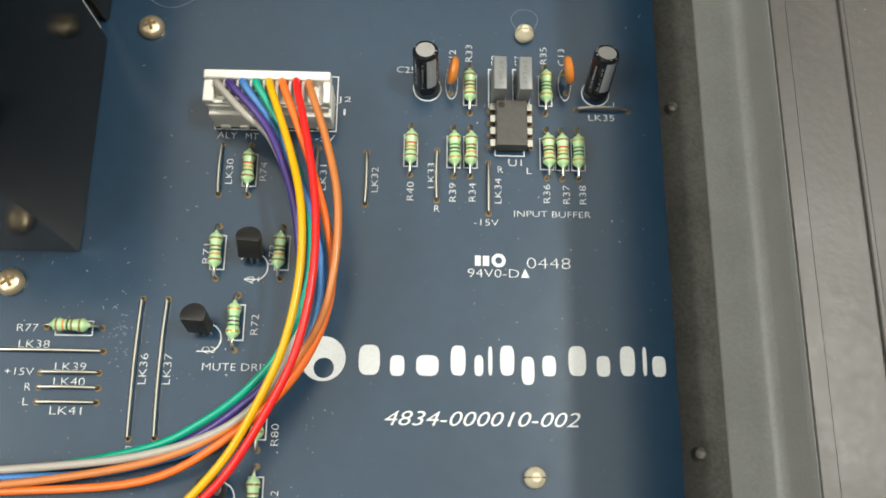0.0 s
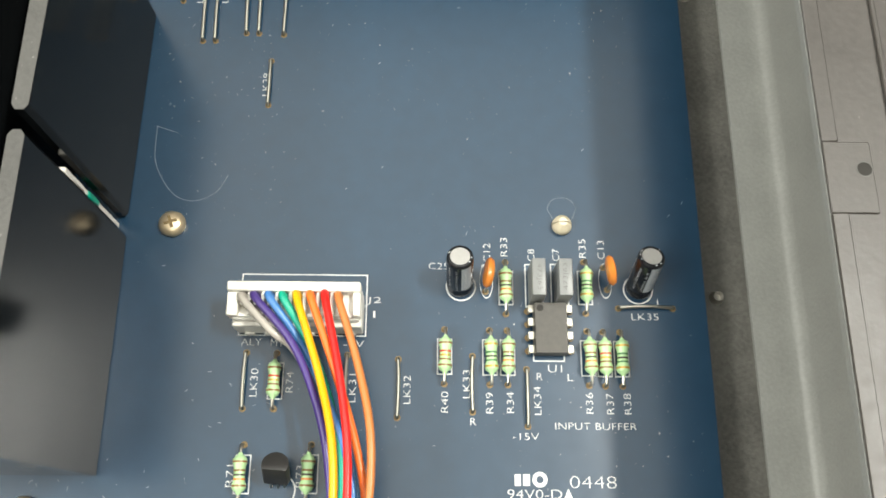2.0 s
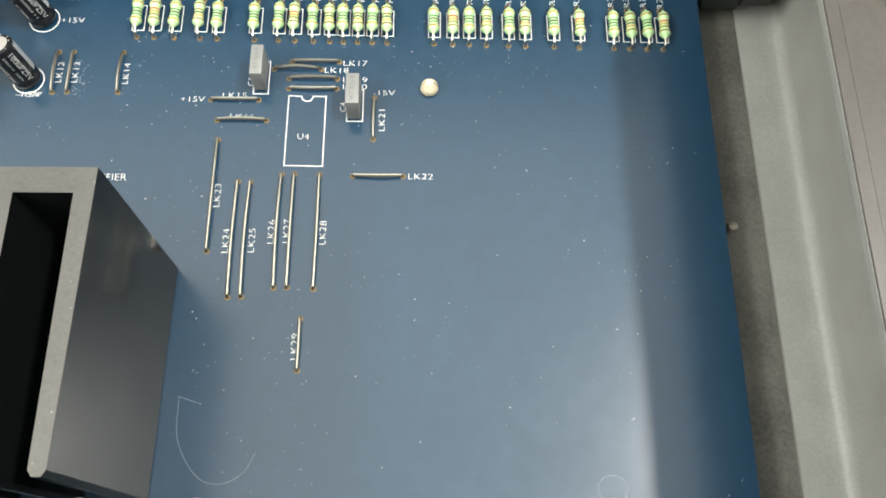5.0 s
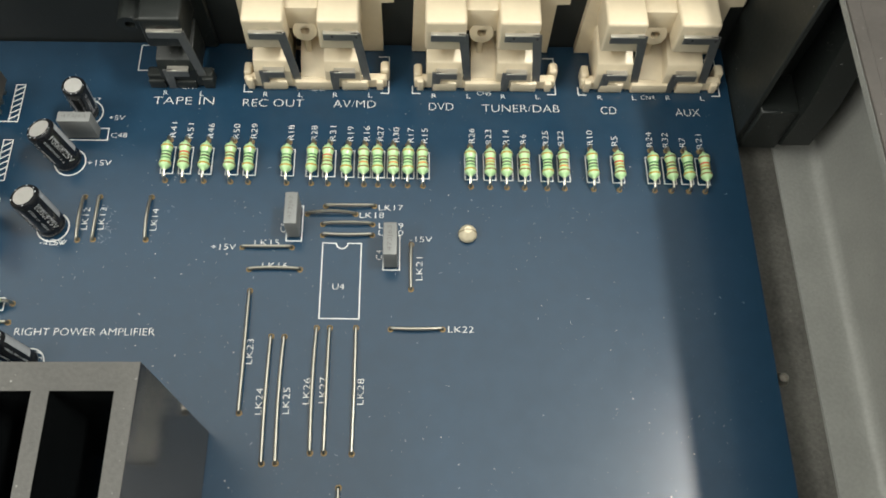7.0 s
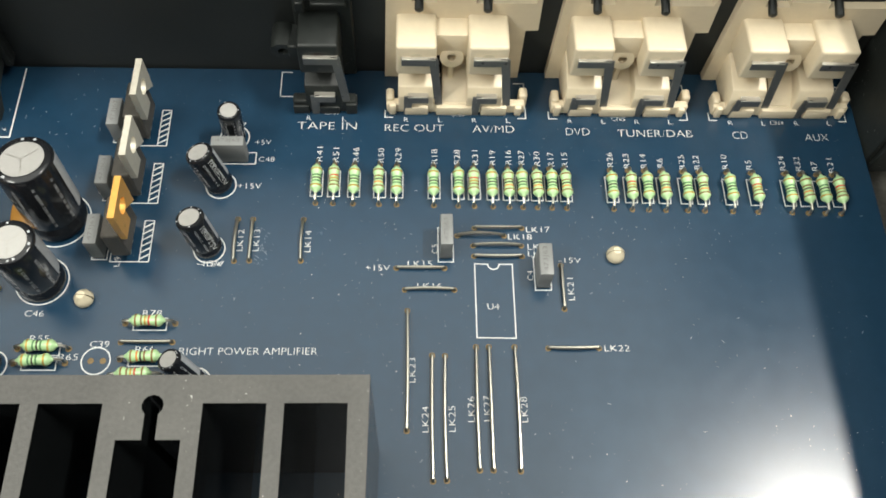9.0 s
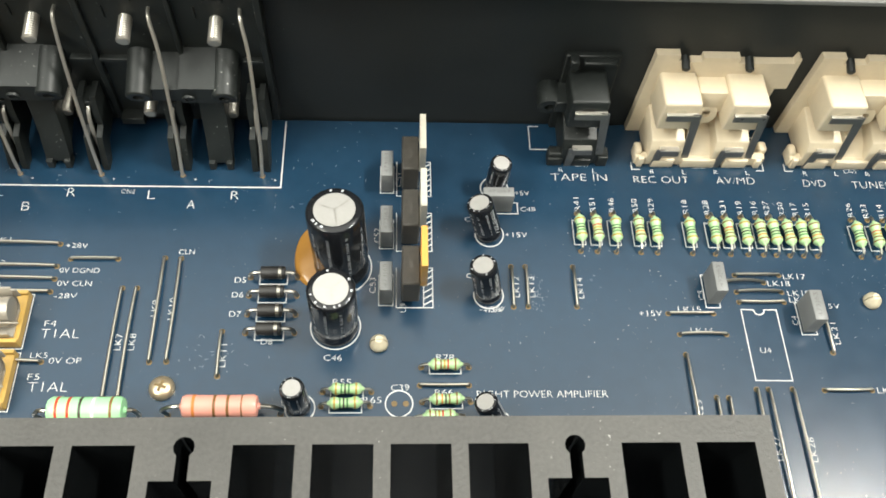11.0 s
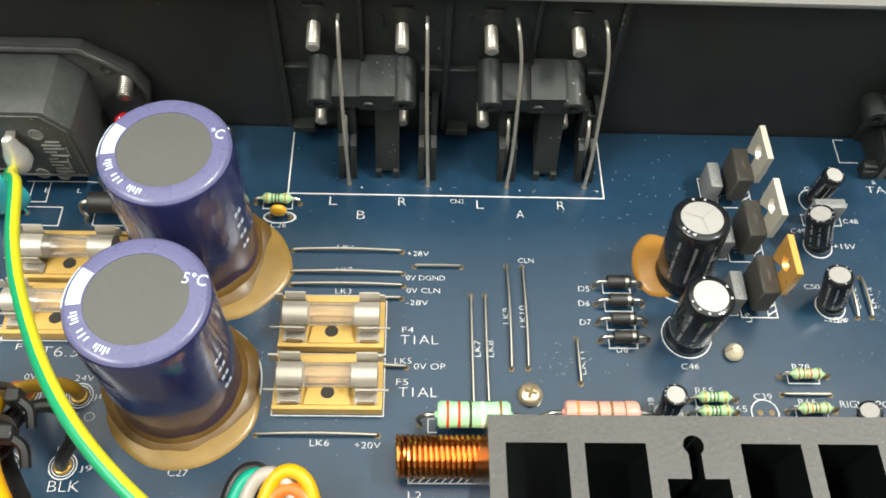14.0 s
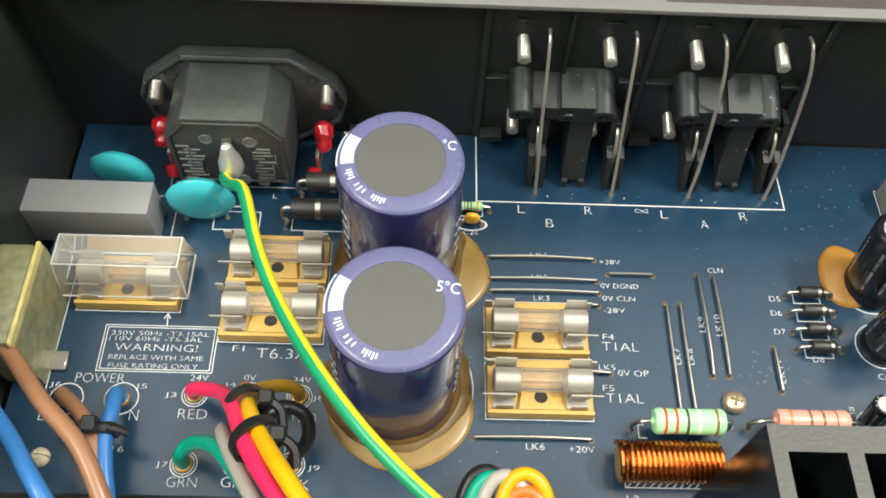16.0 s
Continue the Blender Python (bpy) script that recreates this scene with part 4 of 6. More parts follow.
def can(name, x, y, r, h, label, stripe=200.0, lean=(0, 0), words="", sleeve=None):
    """An upright electrolytic capacitor: sleeve with a rolled groove, scored bright top, pale stripe."""
    t = thing(name, x, y, 0, label, "capacitor", "electrolytic capacitors", 0, lean)
    part("sleeve", turned(B(), [(r * 0.93, 0.15), (r, 0.5), (r, h * 0.13), (r * 0.94, h * 0.17), (r * 0.94, h * 0.19), (r, h * 0.23), (r, h - 0.7), (r * 0.965, h - 0.25), (r * 0.89, h), (r * 0.74, h + 0.05), (r * 0.73, h - 0.12), (0, h - 0.12)], 32), sleeve or SLEEVE, t)
    part("top", turned(B(), [(0, h - 0.1), (r * 0.725, h - 0.1), (r * 0.715, h + 0.0), (0, h + 0.02)], 32), ALU_TOP, t, "bright scored aluminium top")
    bm = B()
    for a in (40, 160, 280):
        p = Vector((math.cos(radians(a)), math.sin(radians(a)))) * r * 0.6
        strip(bm, (0, 0), p, 0.022 * r, h + 0.03)
    part("score", bm, DULL_STEEL, t)
    bm = B()
    lo, hi = [], []
    for k in range(9):
        a = radians(stripe - 24 + 6 * k)
        lo.append(bm.verts.new((r * 1.006 * math.cos(a), r * 1.006 * math.sin(a), h * 0.26)))
        hi.append(bm.verts.new((r * 1.006 * math.cos(a), r * 1.006 * math.sin(a), h - 0.7)))
    for k in range(8):
        bm.faces.new((lo[k], lo[k + 1], hi[k + 1], hi[k]))
    part("stripe", bm, SLEEVE_STRIPE, t, "grey polarity stripe")
    # fine print down the sleeve that cannot be read, as small bars
    bm = B()
    tall = min(0.62, r * 0.16)
    for col in (-138, -104, -66, -28, 172):
        a = radians(col)
        c, s = math.cos(a), math.sin(a)
        z = h * 0.26
        while z < h * 0.86:
            e = random.uniform(0.25, 0.5) * tall * 1.6
            if random.random() < 0.8:
                q = [(r * 1.012 * c - d * s, r * 1.012 * s + d * c) for d in (-tall / 2, tall / 2)]
                bm.faces.new([bm.verts.new(v) for v in ((*q[0], z), (*q[1], z), (*q[1], z + e * 0.45), (*q[0], z + e * 0.45))])
            z += e + 0.12
    for col in range(0, 360, 14):
        if random.random() < 0.26:
            a, b = radians(col), radians(col + random.uniform(4, 9))
            bm.faces.new([bm.verts.new((r * s * math.cos(g), r * s * math.sin(g), z)) for g, s, z in ((a, 0.79, h + 0.055), (b, 0.79, h + 0.055), (b, 0.885, h + 0.02), (a, 0.885, h + 0.02))])
    part("print", bm, SOFT_PRINT, t, "pale print on the sleeve and its rim")
    for k in (-1, 1):
        part("lead", rod(B(), (k * 0.4 * r, 0, -1), (k * 0.4 * r, 0, 0.4), 0.3, 8), TIN, t)
    if words:
        a = radians(stripe - 62)
        m = Matrix.Translation((r * 1.02 * math.cos(a) * MM, r * 1.02 * math.sin(a) * MM, h * 0.52 * MM)) @ Matrix.Rotation(a, 4, "Z") @ pose(0, 0, 0, 90, 0, 90) @ pose(0, 0, 0, 0, 0, -90)
        lettering(words, min(1.15, r * 0.42), INK, t, m, 0.85)
    return t


random.seed(8)
can("electrolytic_capacitor", -9.8, 94.2, 2.5, 11.3, "small black electrolytic capacitor with a bright top", -60, (-13, -2))
can("electrolytic_capacitor", 24.2, 93.9, 2.5, 11.0, "small black electrolytic capacitor leaning a little", -70, (-18, 2))
can("electrolytic_capacitor", -107.4, 223.6, 2.5, 11.0, "small black electrolytic capacitor behind a grey film capacitor", 30, (1.6, 3))
can("electrolytic_capacitor", -109.2, 211.2, 3.0, 11.0, "black electrolytic capacitor with white print beside +15V", 25, (-9, -16.5), "100uF25V")
can("electrolytic_capacitor", -110.1, 195.6, 3.0, 11.2, "black electrolytic capacitor with white print beside -15V", 25, (-7.5, -11), "100uF25V")
can("electrolytic_capacitor", -142.4, 202.4, 6.0, 20.5, "large black electrolytic capacitor stuck down with orange glue", 20, (-6, -2))
can("electrolytic_capacitor", -143.3, 187.8, 4.9, 17.8, "black electrolytic capacitor with a scored bright top", 20)
can("electrolytic_capacitor", -150.0, 169.8, 2.5, 9.5, "small black electrolytic capacitor beside the heatsink", 20, (-4, -4))
can("electrolytic_capacitor", -109.6, 166.2, 2.4, 10.0, "small black electrolytic capacitor beside the heatsink", 20, (-8, -20))


def glue(x, y, rx, ry, h, paint, label, foot=None):
    """A flattened, uneven pool of set glue."""
    bm = B()
    rings = []
    for k, (s, z) in enumerate(((1.0, 0.02), (0.975, 0.3 * h), (0.93, 0.5 * h), (0.8, 0.7 * h), (0.4, 1.0 * h), (0.1, 1.05 * h))):
        ring = []
        for j in range(40):
            a = 2 * math.pi * j / 40
            w = 1 + 0.07 * noise.noise(Vector((math.cos(a) * 1.3 + x, math.sin(a) * 1.3 + y, 0.3)))
            ring.append(bm.verts.new((rx * s * w * math.cos(a), ry * s * w * math.sin(a), z)))
        rings.append(ring)
    for a, b in zip(rings, rings[1:]):
        for j in range(40):
            i = (j + 1) % 40
            bm.faces.new((a[j], a[i], b[i], b[j]))
    bm.faces.new(rings[-1])
    ob = part("glue_blob", bm, paint)
    ob.matrix_basis = pose(x * MM, y * MM, 0)
    tagged(ob, label, "glue")
    if foot:
        # a dark ridge of glue climbing the sleeve, uneven in height
        bm = B()
        rings = []
        for s, z in ((2.6, 0.55 * h), (1.7, 1.15 * h), (0.8, 1.5 * h), (0.3, 2.4 * h), (-0.1, 2.7 * h)):
            rings.append([])
            for j in range(56):
                a = 2 * math.pi * j / 56
                n = noise.noise(Vector((math.cos(a) * 2.2 + y, math.sin(a) * 2.2, x)))
                q = foot[2] + s * (1 + 0.5 * n)
                rings[-1].append(bm.verts.new((foot[0] - x + q * math.cos(a), foot[1] - y + q * math.sin(a), z * (1 + 0.6 * n))))
        for a, b in zip(rings, rings[1:]):
            for j in range(56):
                bm.faces.new((a[j], a[(j + 1) % 56], b[(j + 1) % 56], b[j]))
        part("ridge", bm, GLUE_DARK, ob, "dark brown ridge of glue climbing the sleeve")
    return ob


glue(-247.3, 170.7, 15.0, 13.0, 1.1, GLUE, "pool of amber glue round the foot of a capacitor", (-248.3, 175.8, 12.5))
glue(-243.0, 203.4, 14.3, 13.4, 1.1, GLUE, "pool of amber glue round the foot of a capacitor", (-248.4, 206.7, 12.5))
glue(-147.4, 205.2, 5.6, 8.4, 1.8, GLUE_ORANGE, "pool of orange glue beside a black capacitor")


def big_can(x, y, h, label, words="5°C"):
    """A snap-in capacitor in shiny blue-violet sleeve with a grey vent top and pale print."""
    t = thing("reservoir_capacitor", x, y, 0, label, "capacitor", "two reservoir capacitors")
    r = 12.5
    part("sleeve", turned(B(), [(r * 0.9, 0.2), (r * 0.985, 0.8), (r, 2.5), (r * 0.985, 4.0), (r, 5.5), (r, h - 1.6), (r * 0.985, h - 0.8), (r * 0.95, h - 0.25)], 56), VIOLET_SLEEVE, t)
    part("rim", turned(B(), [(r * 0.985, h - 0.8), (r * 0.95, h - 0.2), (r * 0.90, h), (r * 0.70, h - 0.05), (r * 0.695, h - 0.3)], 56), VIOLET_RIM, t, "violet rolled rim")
    part("top", turned(B(), [(0, h - 0.32), (r * 0.70, h - 0.32), (r * 0.70, h - 0.2), (0, h - 0.12)], 56), VENT_TOP, t, "grey top disc")
    bm = B()
    for a0, a1 in ((150, 188),):
        n = 8
        lo = [bm.verts.new((r * 0.72 * math.cos(radians(a0 + (a1 - a0) * k / n)), r * 0.72 * math.sin(radians(a0 + (a1 - a0) * k / n)), h + 0.02)) for k in range(n + 1)]
        mid = [bm.verts.new((r * 0.905 * math.cos(radians(a0 + (a1 - a0) * k / n)), r * 0.905 * math.sin(radians(a0 + (a1 - a0) * k / n)), h + 0.03)) for k in range(n + 1)]
        hi = [bm.verts.new((r * 0.992 * math.cos(radians(a0 + (a1 - a0) * k / n)), r * 0.992 * math.sin(radians(a0 + (a1 - a0) * k / n)), h - 0.7)) for k in range(n + 1)]
        low = [bm.verts.new((r * 1.004 * math.cos(radians(a0 + (a1 - a0) * k / n)), r * 1.004 * math.sin(radians(a0 + (a1 - a0) * k / n)), 6.0)) for k in range(n + 1)]
        for k in range(n):
            bm.faces.new((lo[k], lo[k + 1], mid[k + 1], mid[k]))
            bm.faces.new((mid[k], mid[k + 1], hi[k + 1], hi[k]))
            bm.faces.new((hi[k], hi[k + 1], low[k + 1], low[k]))
    part("stripe", bm, PALE_BLUE, t, "pale blue polarity stripe")
    bm = B()
    for a0, n, s in ((197, 4, 3.6), (218, 3, 5.6), (241, 5, 3.4)):
        for k in range(n):
            a = radians(a0 + s * k)
            c, sn = math.cos(a), math.sin(a)
            q = [(c * e - sn * d, sn * e + c * d) for e, d in ((r * 0.765, -0.16), (r * 0.765, 0.16), (r * (0.85 + 0.03 * (k % 2)), 0.16), (r * (0.85 + 0.03 * (k % 2)), -0.16))]
            bm.faces.new([bm.verts.new((*v, h + 0.03)) for v in q])
    for a0, rows in ((206, 5), (336, 4)):
        for k in range(rows):
            for d in range(2):
                a, z = radians(a0 + 6 * d), h * (0.30 + 0.10 * k)
                c, sn = math.cos(a) * r * 1.006, math.sin(a) * r * 1.006
                e = 0.5
                bm.faces.new([bm.verts.new(v) for v in ((c + sn / r * e, sn - c / r * e, z), (c - sn / r * e, sn + c / r * e, z), (c - sn / r * e, sn + c / r * e, z + 1.3), (c + sn / r * e, sn - c / r * e, z + 1.3))])
    tagged(part("print", bm, PALE_BLUE, t, "pale print that cannot be read"), kind="stuff")
    a = radians(22)
    lettering(words, 2.3, PALE_BLUE, t, Matrix.Translation((r * 0.80 * math.cos(a) * MM, r * 0.80 * math.sin(a) * MM, (h + 0.04) * MM)) @ pose(0, 0, 0, 0, 0, -8),0.66)
    for k in (-1, 1):
        part("lead", box(B(), (k * 5 - 0.6, -0.4, -1), (k * 5 + 0.6, 0.4, 0.6)), TIN, t)
    return t


big_can(-248.3, 175.8, 36.3, "tall shiny blue-violet reservoir capacitor with a grey top")
big_can(-248.4, 206.7, 37.1, "tall shiny blue-violet reservoir capacitor nearer the rear panel", "°C")


def film(x0, y0, x1, y1, h, turn_words, label, words="473J63"):
    t = thing("film_capacitor", (x0 + x1) / 2, (y0 + y1) / 2, 0, label, "capacitor", "grey film capacitors")
    a, b = (x1 - x0) / 2, (y1 - y0) / 2
    part("case", box(B(), (-a, -b, 0.3), (a, b, h), 0.22, 2), FILM_GREY, t)
    long = max(a, b)
    for k in (-1, 1):
        part("lead", rod(B(), (k * long * 0.7 * (a > b), k * long * 0.7 * (b >= a), -1), (k * long * 0.7 * (a > b), k * long * 0.7 * (b >= a), 0.6), 0.25, 8), TIN, t)
    lettering(words, min(a, b) * 0.85, PRINT_GREY, t, pose(0, 0, (h + 0.03) * MM, 0, 0, turn_words), 0.82)
    return t


film(3.1, 90.6, 5.6, 97.6, 7.8, -90, "grey box film capacitor behind the small chip")
film(8.0, 90.6, 10.5, 97.6, 7.8, 90, "grey box film capacitor behind the small chip")
film(-61.4, 193.2, -58.8, 200.4, 7.0, 90, "grey box film capacitor beside wire links")
film(-41.2, 186.4, -38.4, 193.6, 7.0, 90, "grey box film capacitor beside wire links")
film(-110.8, 216.9, -103.8, 219.4, 7.0, 0, "grey box film capacitor in front of a small can")
for y in (222.2, 207.2, 193.0):
    film(-134.0, y, -131.3, y + 7.0, 7.0, 90, "grey box film capacitor beside a regulator")
    frame_print(-134.2, y - 0.2, -131.1, y + 7.3)


def dipped(name, x, y, z, r, thick, turn, back, paint, leads, label, category="capacitor"):
    """A dipped disc on two leads."""
    t = thing(name, x, y, 0, label, category, "", turn)
    m = Matrix.Translation((0, 0, z)) @ Matrix.Rotation(radians(90 + back), 4, "X")
    h = thick / 2
    part("body", turned(B(), [(0, -h), (r * 0.6, -h * 0.92), (r * 0.88, -h * 0.6), (r, 0), (r * 0.88, h * 0.6), (r * 0.6, h * 0.92), (0, h)], 28, m), paint, t)
    for k in (-1, 1):
        part("lead", tube(B(), [(k * leads * 0.8, 0, z - r * 0.7), (k * leads, 0, z * 0.35), (k * leads, 0, -1)], 0.3, 8), paint if r > 5 else TIN, t)
        a = radians(turn)
        pad(x + k * leads * math.cos(a), y + k * leads * math.sin(a))
    return t


dipped("ceramic_capacitor", -4.7, 95.4, 5.4, 2.9, 1.9, 84, 8, DROP_ORANGE, 2.2, "orange dipped ceramic capacitor standing on the board")
dipped("ceramic_capacitor", 18.0, 96.0, 5.6, 2.9, 1.9, 97, -8, DROP_ORANGE, 2.2, "orange dipped ceramic capacitor standing on the board")
dipped("ceramic_capacitor", -232.5, 216.6, 2.6, 1.9, 1.7, 0, 0, DROP_YELLOW, 2.3, "small yellow dipped capacitor beside a green resistor")
dipped("disc_capacitor", -293.6, 216.2, 7.6, 7.6, 4.4, 4, 2, CYAN_DIP, 4.6, "glossy cyan disc capacitor leaning back")
dipped("disc_capacitor", -312.0, 222.6, 8.6, 7.2, 4.4, -6, 6, CYAN_DIP, 4.6, "glossy cyan disc capacitor beside the grey box")

t = thing("suppression_capacitor", -316.8, 213.0, 0, "large grey box capacitor beside a covered fuse", "capacitor")
part("case", box(B(), (-13.8, -4.3, 0.3), (13.8, 4.3, 12.4), 0.35, 2), FILM_SIDE, t)
part("fill", box(B(), (-13.2, -3.8, 0.0), (13.2, 3.8, 0.3)), EPOXY, t)

# the eight-legged chip
t = thing("chip", 6.9, 85.6, 0, "black eight-legged chip with tinned legs", "chip")
bm = B()
prism(bm, [(-3.1, 0.5), (-3.25, 2.0), (-2.9, 3.5), (2.9, 3.5), (3.25, 2.0), (3.1, 0.5)], -4.7, 4.7, "y")
part("body", bm, EPOXY_DUSTY, t)
# Dimple is a flat dark disc, painted as the shade in it.
part("dimple", turned(B(), [(0.65, 3.5), (0.6, 3.53), (0, 3.53)], 16, Matrix.Translation((-2.0, 3.7, 0))), BORE_SHADE, t)
for k in range(4):
    for s in (-1, 1):
        bm = B()
        y = -3.81 + 2.54 * k
        box(bm, (min(s * 3.1, s * 4.0), y - 0.7, 2.1), (max(s * 3.1, s * 4.0), y + 0.7, 2.4))
        box(bm, (min(s * 3.85, s * 4.1), y - 0.7, 0.9), (max(s * 3.85, s * 4.1), y + 0.7, 2.3))
        box(bm, (min(s * 3.85, s * 4.1), y - 0.25, -1), (max(s * 3.85, s * 4.1), y + 0.25, 0.9))
        part("leg", bm, TIN, t)
        pad(6.9 + s * 3.98, 85.6 + y)

for x, y, turn, lean in ((-41.9, 57.2, 0, (-26, 3)), (-49.5, 43.6, 0, (-17, -5)), (-45.0, 15.6, 0, (-8, 0))):
    t = thing("transistor", x, y, 0, "small black half-round transistor on three legs", "transistor", "transistors", turn, lean)
    d = [(2.35 * math.cos(radians(a)), 2.35 * math.sin(radians(a))) for a in range(-35, 216, 20)]
    bm = prism(B(), d, 2.8, 7.8)
    bmesh.ops.bevel(bm, geom=list(bm.edges), offset=0.18, segments=2, affect="EDGES", profile=0.5)
    part("body", bm, EPOXY, t)
    for k in (-1, 0, 1):
        part("leg", rod(B(), (k * 1.27, 0, -1), (k * 1.0, 0, 3.2), 0.25, 6), TIN, t)
    ring_print(x + 0.3, y - 0.6, 2.7, a0=-60, a1=150)
    outline([(x + 1.5, y - 3.0), (x - 1.2, y - 3.0)], False)

# regulators with bolt tabs
for y0, y1, tab in ((221.4, 230.7, TAB_TIN), (206.7, 216.2, TAB_TIN), (192.5, 201.9, TAB_COPPER)):
    t = thing("regulator", -126.3, (y0 + y1) / 2, 0, "black three-legged regulator with a copper-coloured tab" if tab is TAB_COPPER else "black three-legged regulator with a tinned tab", "regulator", "regulators")
    w = (y1 - y0) / 2
    part("body", box(B(), (-3.0, -w, 2.4), (0.9, w, 10.8), 0.35), EPOXY_DUSTY, t)
    bm = B()
    n = 20
    hole = [(1.75 * math.cos(2 * math.pi * k / n), 15.2 + 1.75 * math.sin(2 * math.pi * k / n)) for k in range(n)]
    plate = [(w - 0.2, 9.6), (w - 0.2, 12.2), (w, 12.6), (w, 18.7), (-w, 18.7), (-w, 12.6), (-w + 0.2, 12.2), (-w + 0.2, 9.6)]
    ring = hole[n // 4 * 3:] + hole[:n // 4 * 3]
    prism(bm, [*plate[:8], (0, 9.6), *[ring[0]], *ring[:0:-1], ring[0], (0.0, 9.6)][:-1], 0.9, 2.2, "x")
    part("tab", bm, tab, t, "copper-coloured tab" if tab is TAB_COPPER else "")
    for k in (-1, 0, 1):
        part("leg", box(B(), (-0.6, k * 2.54 - 0.4, -1), (0.0, k * 2.54 + 0.4, 2.6)), TIN, t)

# diodes
for y in (199.5, 195.0, 190.5, 186.2):
    t = thing("diode", -157.1, y, 0, "black diode with a silver band and arched leads", "diode", "four diodes in a row")
    z = 2.4
    m = along((-2.7, 0, z), (2.7, 0, z))
    part("body", turned(B(), [(0.5, 0), (1.35, 0.15), (1.4, 0.4), (1.4, 5.0), (1.35, 5.25), (0.5, 5.4)], 20, m), EPOXY, t)
    part("band", turned(B(), [(1.3, 3.9), (1.42, 3.92), (1.42, 4.6), (1.3, 4.62)], 20, m), TIN, t, "silver band")
    for s in (-1, 1):
        part("lead", tube(B(), curve_through([(s * 2.6, 0, z), (s * 3.7, 0, z), (s * 4.7, 0, z - 0.5), (s * 5.15, 0, 1.0), (s * 5.15, 0, -1)], 4), 0.42, 8), DULL_STEEL, t)
        pad(-157.1 + s * 5.15, y)
    frame_print(-160.2, y - 1.6, -154.2, y + 1.2)
for x0, x1, y, r in ((-275.4, -256, 216.6, 2.4), (-272.6, -256, 224.2, 2.4), (-262, -243.3, 238.6, 2.3), (-262, -243.3, 232.0, 2.3)):
    c, left = (x0 + x1) / 2, x0 < -265
    t = thing("rectifier_diode", c, y, 0, "large dark rectifier diode with a silver band behind the tall capacitor", "diode", "rectifier diodes")
    z = 4.6
    a, b = (x0 + 1.5 - c, x1 - c) if left else (x0 - c, x1 - 4.5 - c)
    m = along((a, 0, z), (b, 0, z))
    far = b - a
    part("body", turned(B(), [(0.7, 0), (r * 0.95, 0.2), (r, 0.5), (r, far - 0.5), (r * 0.95, far - 0.2), (0.7, far)], 24, m), EPOXY, t)
    at = 6.3 if left else far - 1.6
    part("band", turned(B(), [(r, at - 0.6), (r * 1.02, at - 0.55), (r * 1.02, at + 0.55), (r, at + 0.6)], 24, m), TIN, t, "silver band")
    k = -1 if left else 1
    e = a if left else b
    part("lead", tube(B(), curve_through([(e, 0, z), (e + k * 1.0, 0, z), (e + k * 1.9, -0.3, z - 0.6), (e + k * 1.8, -1.0, 2.4), (e + k * 1.0, -1.6, 1.6), (e + k * 1.3, -2.2, 0.6), (e + k * 1.3, -2.2, -1)], 4), 0.62, 8), DULL_STEEL, t)
    part("lead", tube(B(), [(b if left else a, 0, z), ((b if left else a) - k * 1.2, 0, z), ((b if left else a) - k * 1.6, 0, z - 0.6), ((b if left else a) - k * 1.6, 0, -1)], 0.62, 8), DULL_STEEL, t)

# the air-cored coil
t = thing("coil", -194.4, 159.5, 0, "shiny enamelled copper coil lying on the board", "coil")
pts = [(-10.2 + 20.4 * k / 480, 3.75 * math.cos(2 * math.pi * k / 24), 4.4 + 3.75 * math.sin(2 * math.pi * k / 24)) for k in range(481)]
part("winding", tube(B(), pts, 0.50, 7), COPPER, t)
part("core", rod(B(), (-10, 0, 4.4), (10, 0, 4.4), 3.3, 20), GLUE, t)

# nylon board supports and screws
for k, (x, y) in enumerate(((10.0, 106.6), (10.4, 19.0), (-23.8, 194.0), (-134.0, 183.6), (-317.3, 158.9))):
    t = thing("nylon_support", x, y, -8, "yellowed nylon support poking up through the board", "support", "nylon supports")
    part("post", turned(B(), [(2.6, 0), (2.6, 6.3), (1.5, 6.4), (1.5, 8.1)], 18), NYLON, t)
    for j in range(2):
        bm = B()
        out = [(1.75 * math.cos(radians(a)), 1.75 * math.sin(radians(a))) for a in range(5 + 180 * j, 176 + 180 * j, 10)]
        top = [(a * 0.45, b * 0.45) for a, b in out]
        mid = [(a * 1.12, b * 1.12) for a, b in out]
        rings = [[bm.verts.new((a, b, z)) for a, b in ring] for ring, z in ((out, 8.05), (mid, 8.5), (out, 9.6), (top, 10.9))]
        for p, q in zip(rings, rings[1:]):
            for i in range(len(p)):
                jn = (i + 1) % len(p)
                bm.faces.new((p[i], p[jn], q[jn], q[i]))
        bm.faces.new(rings[0][::-1])
        bm.faces.new(rings[-1])
        part("barb", bm, NYLON, t)
for x, y, turn in ((-65.3, 106.0, 20), (-85.6, 52.8, 35), (-177.8, 173.8, 70)):
    t = thing("screw", x, y, 0, "brass-coloured pan head cross screw in the board", "screw", "board screws", turn)
    part("head", turned(B(), [(2.5, 0.05), (2.62, 0.5), (2.4, 1.2), (1.7, 1.75), (0.7, 1.95), (0, 2.0)], 28), BRASSY, t)
    # Cross stands proud of the head; its brown paints the recess's shade.
    part("recess", box(box(B(), (-1.25, -0.3, 1.6), (1.25, 0.3, 2.03), 0.05), (-0.3, -1.25, 1.6), (0.3, 1.25, 2.035), 0.05), PAD, t, "dark cross laid on for the shade in the recess")
    part("shank", rod(B(), (0, 0, -8), (0, 0, 0.1), 1.4, 12), BRASSY, t)

# ---- fuse holders ----


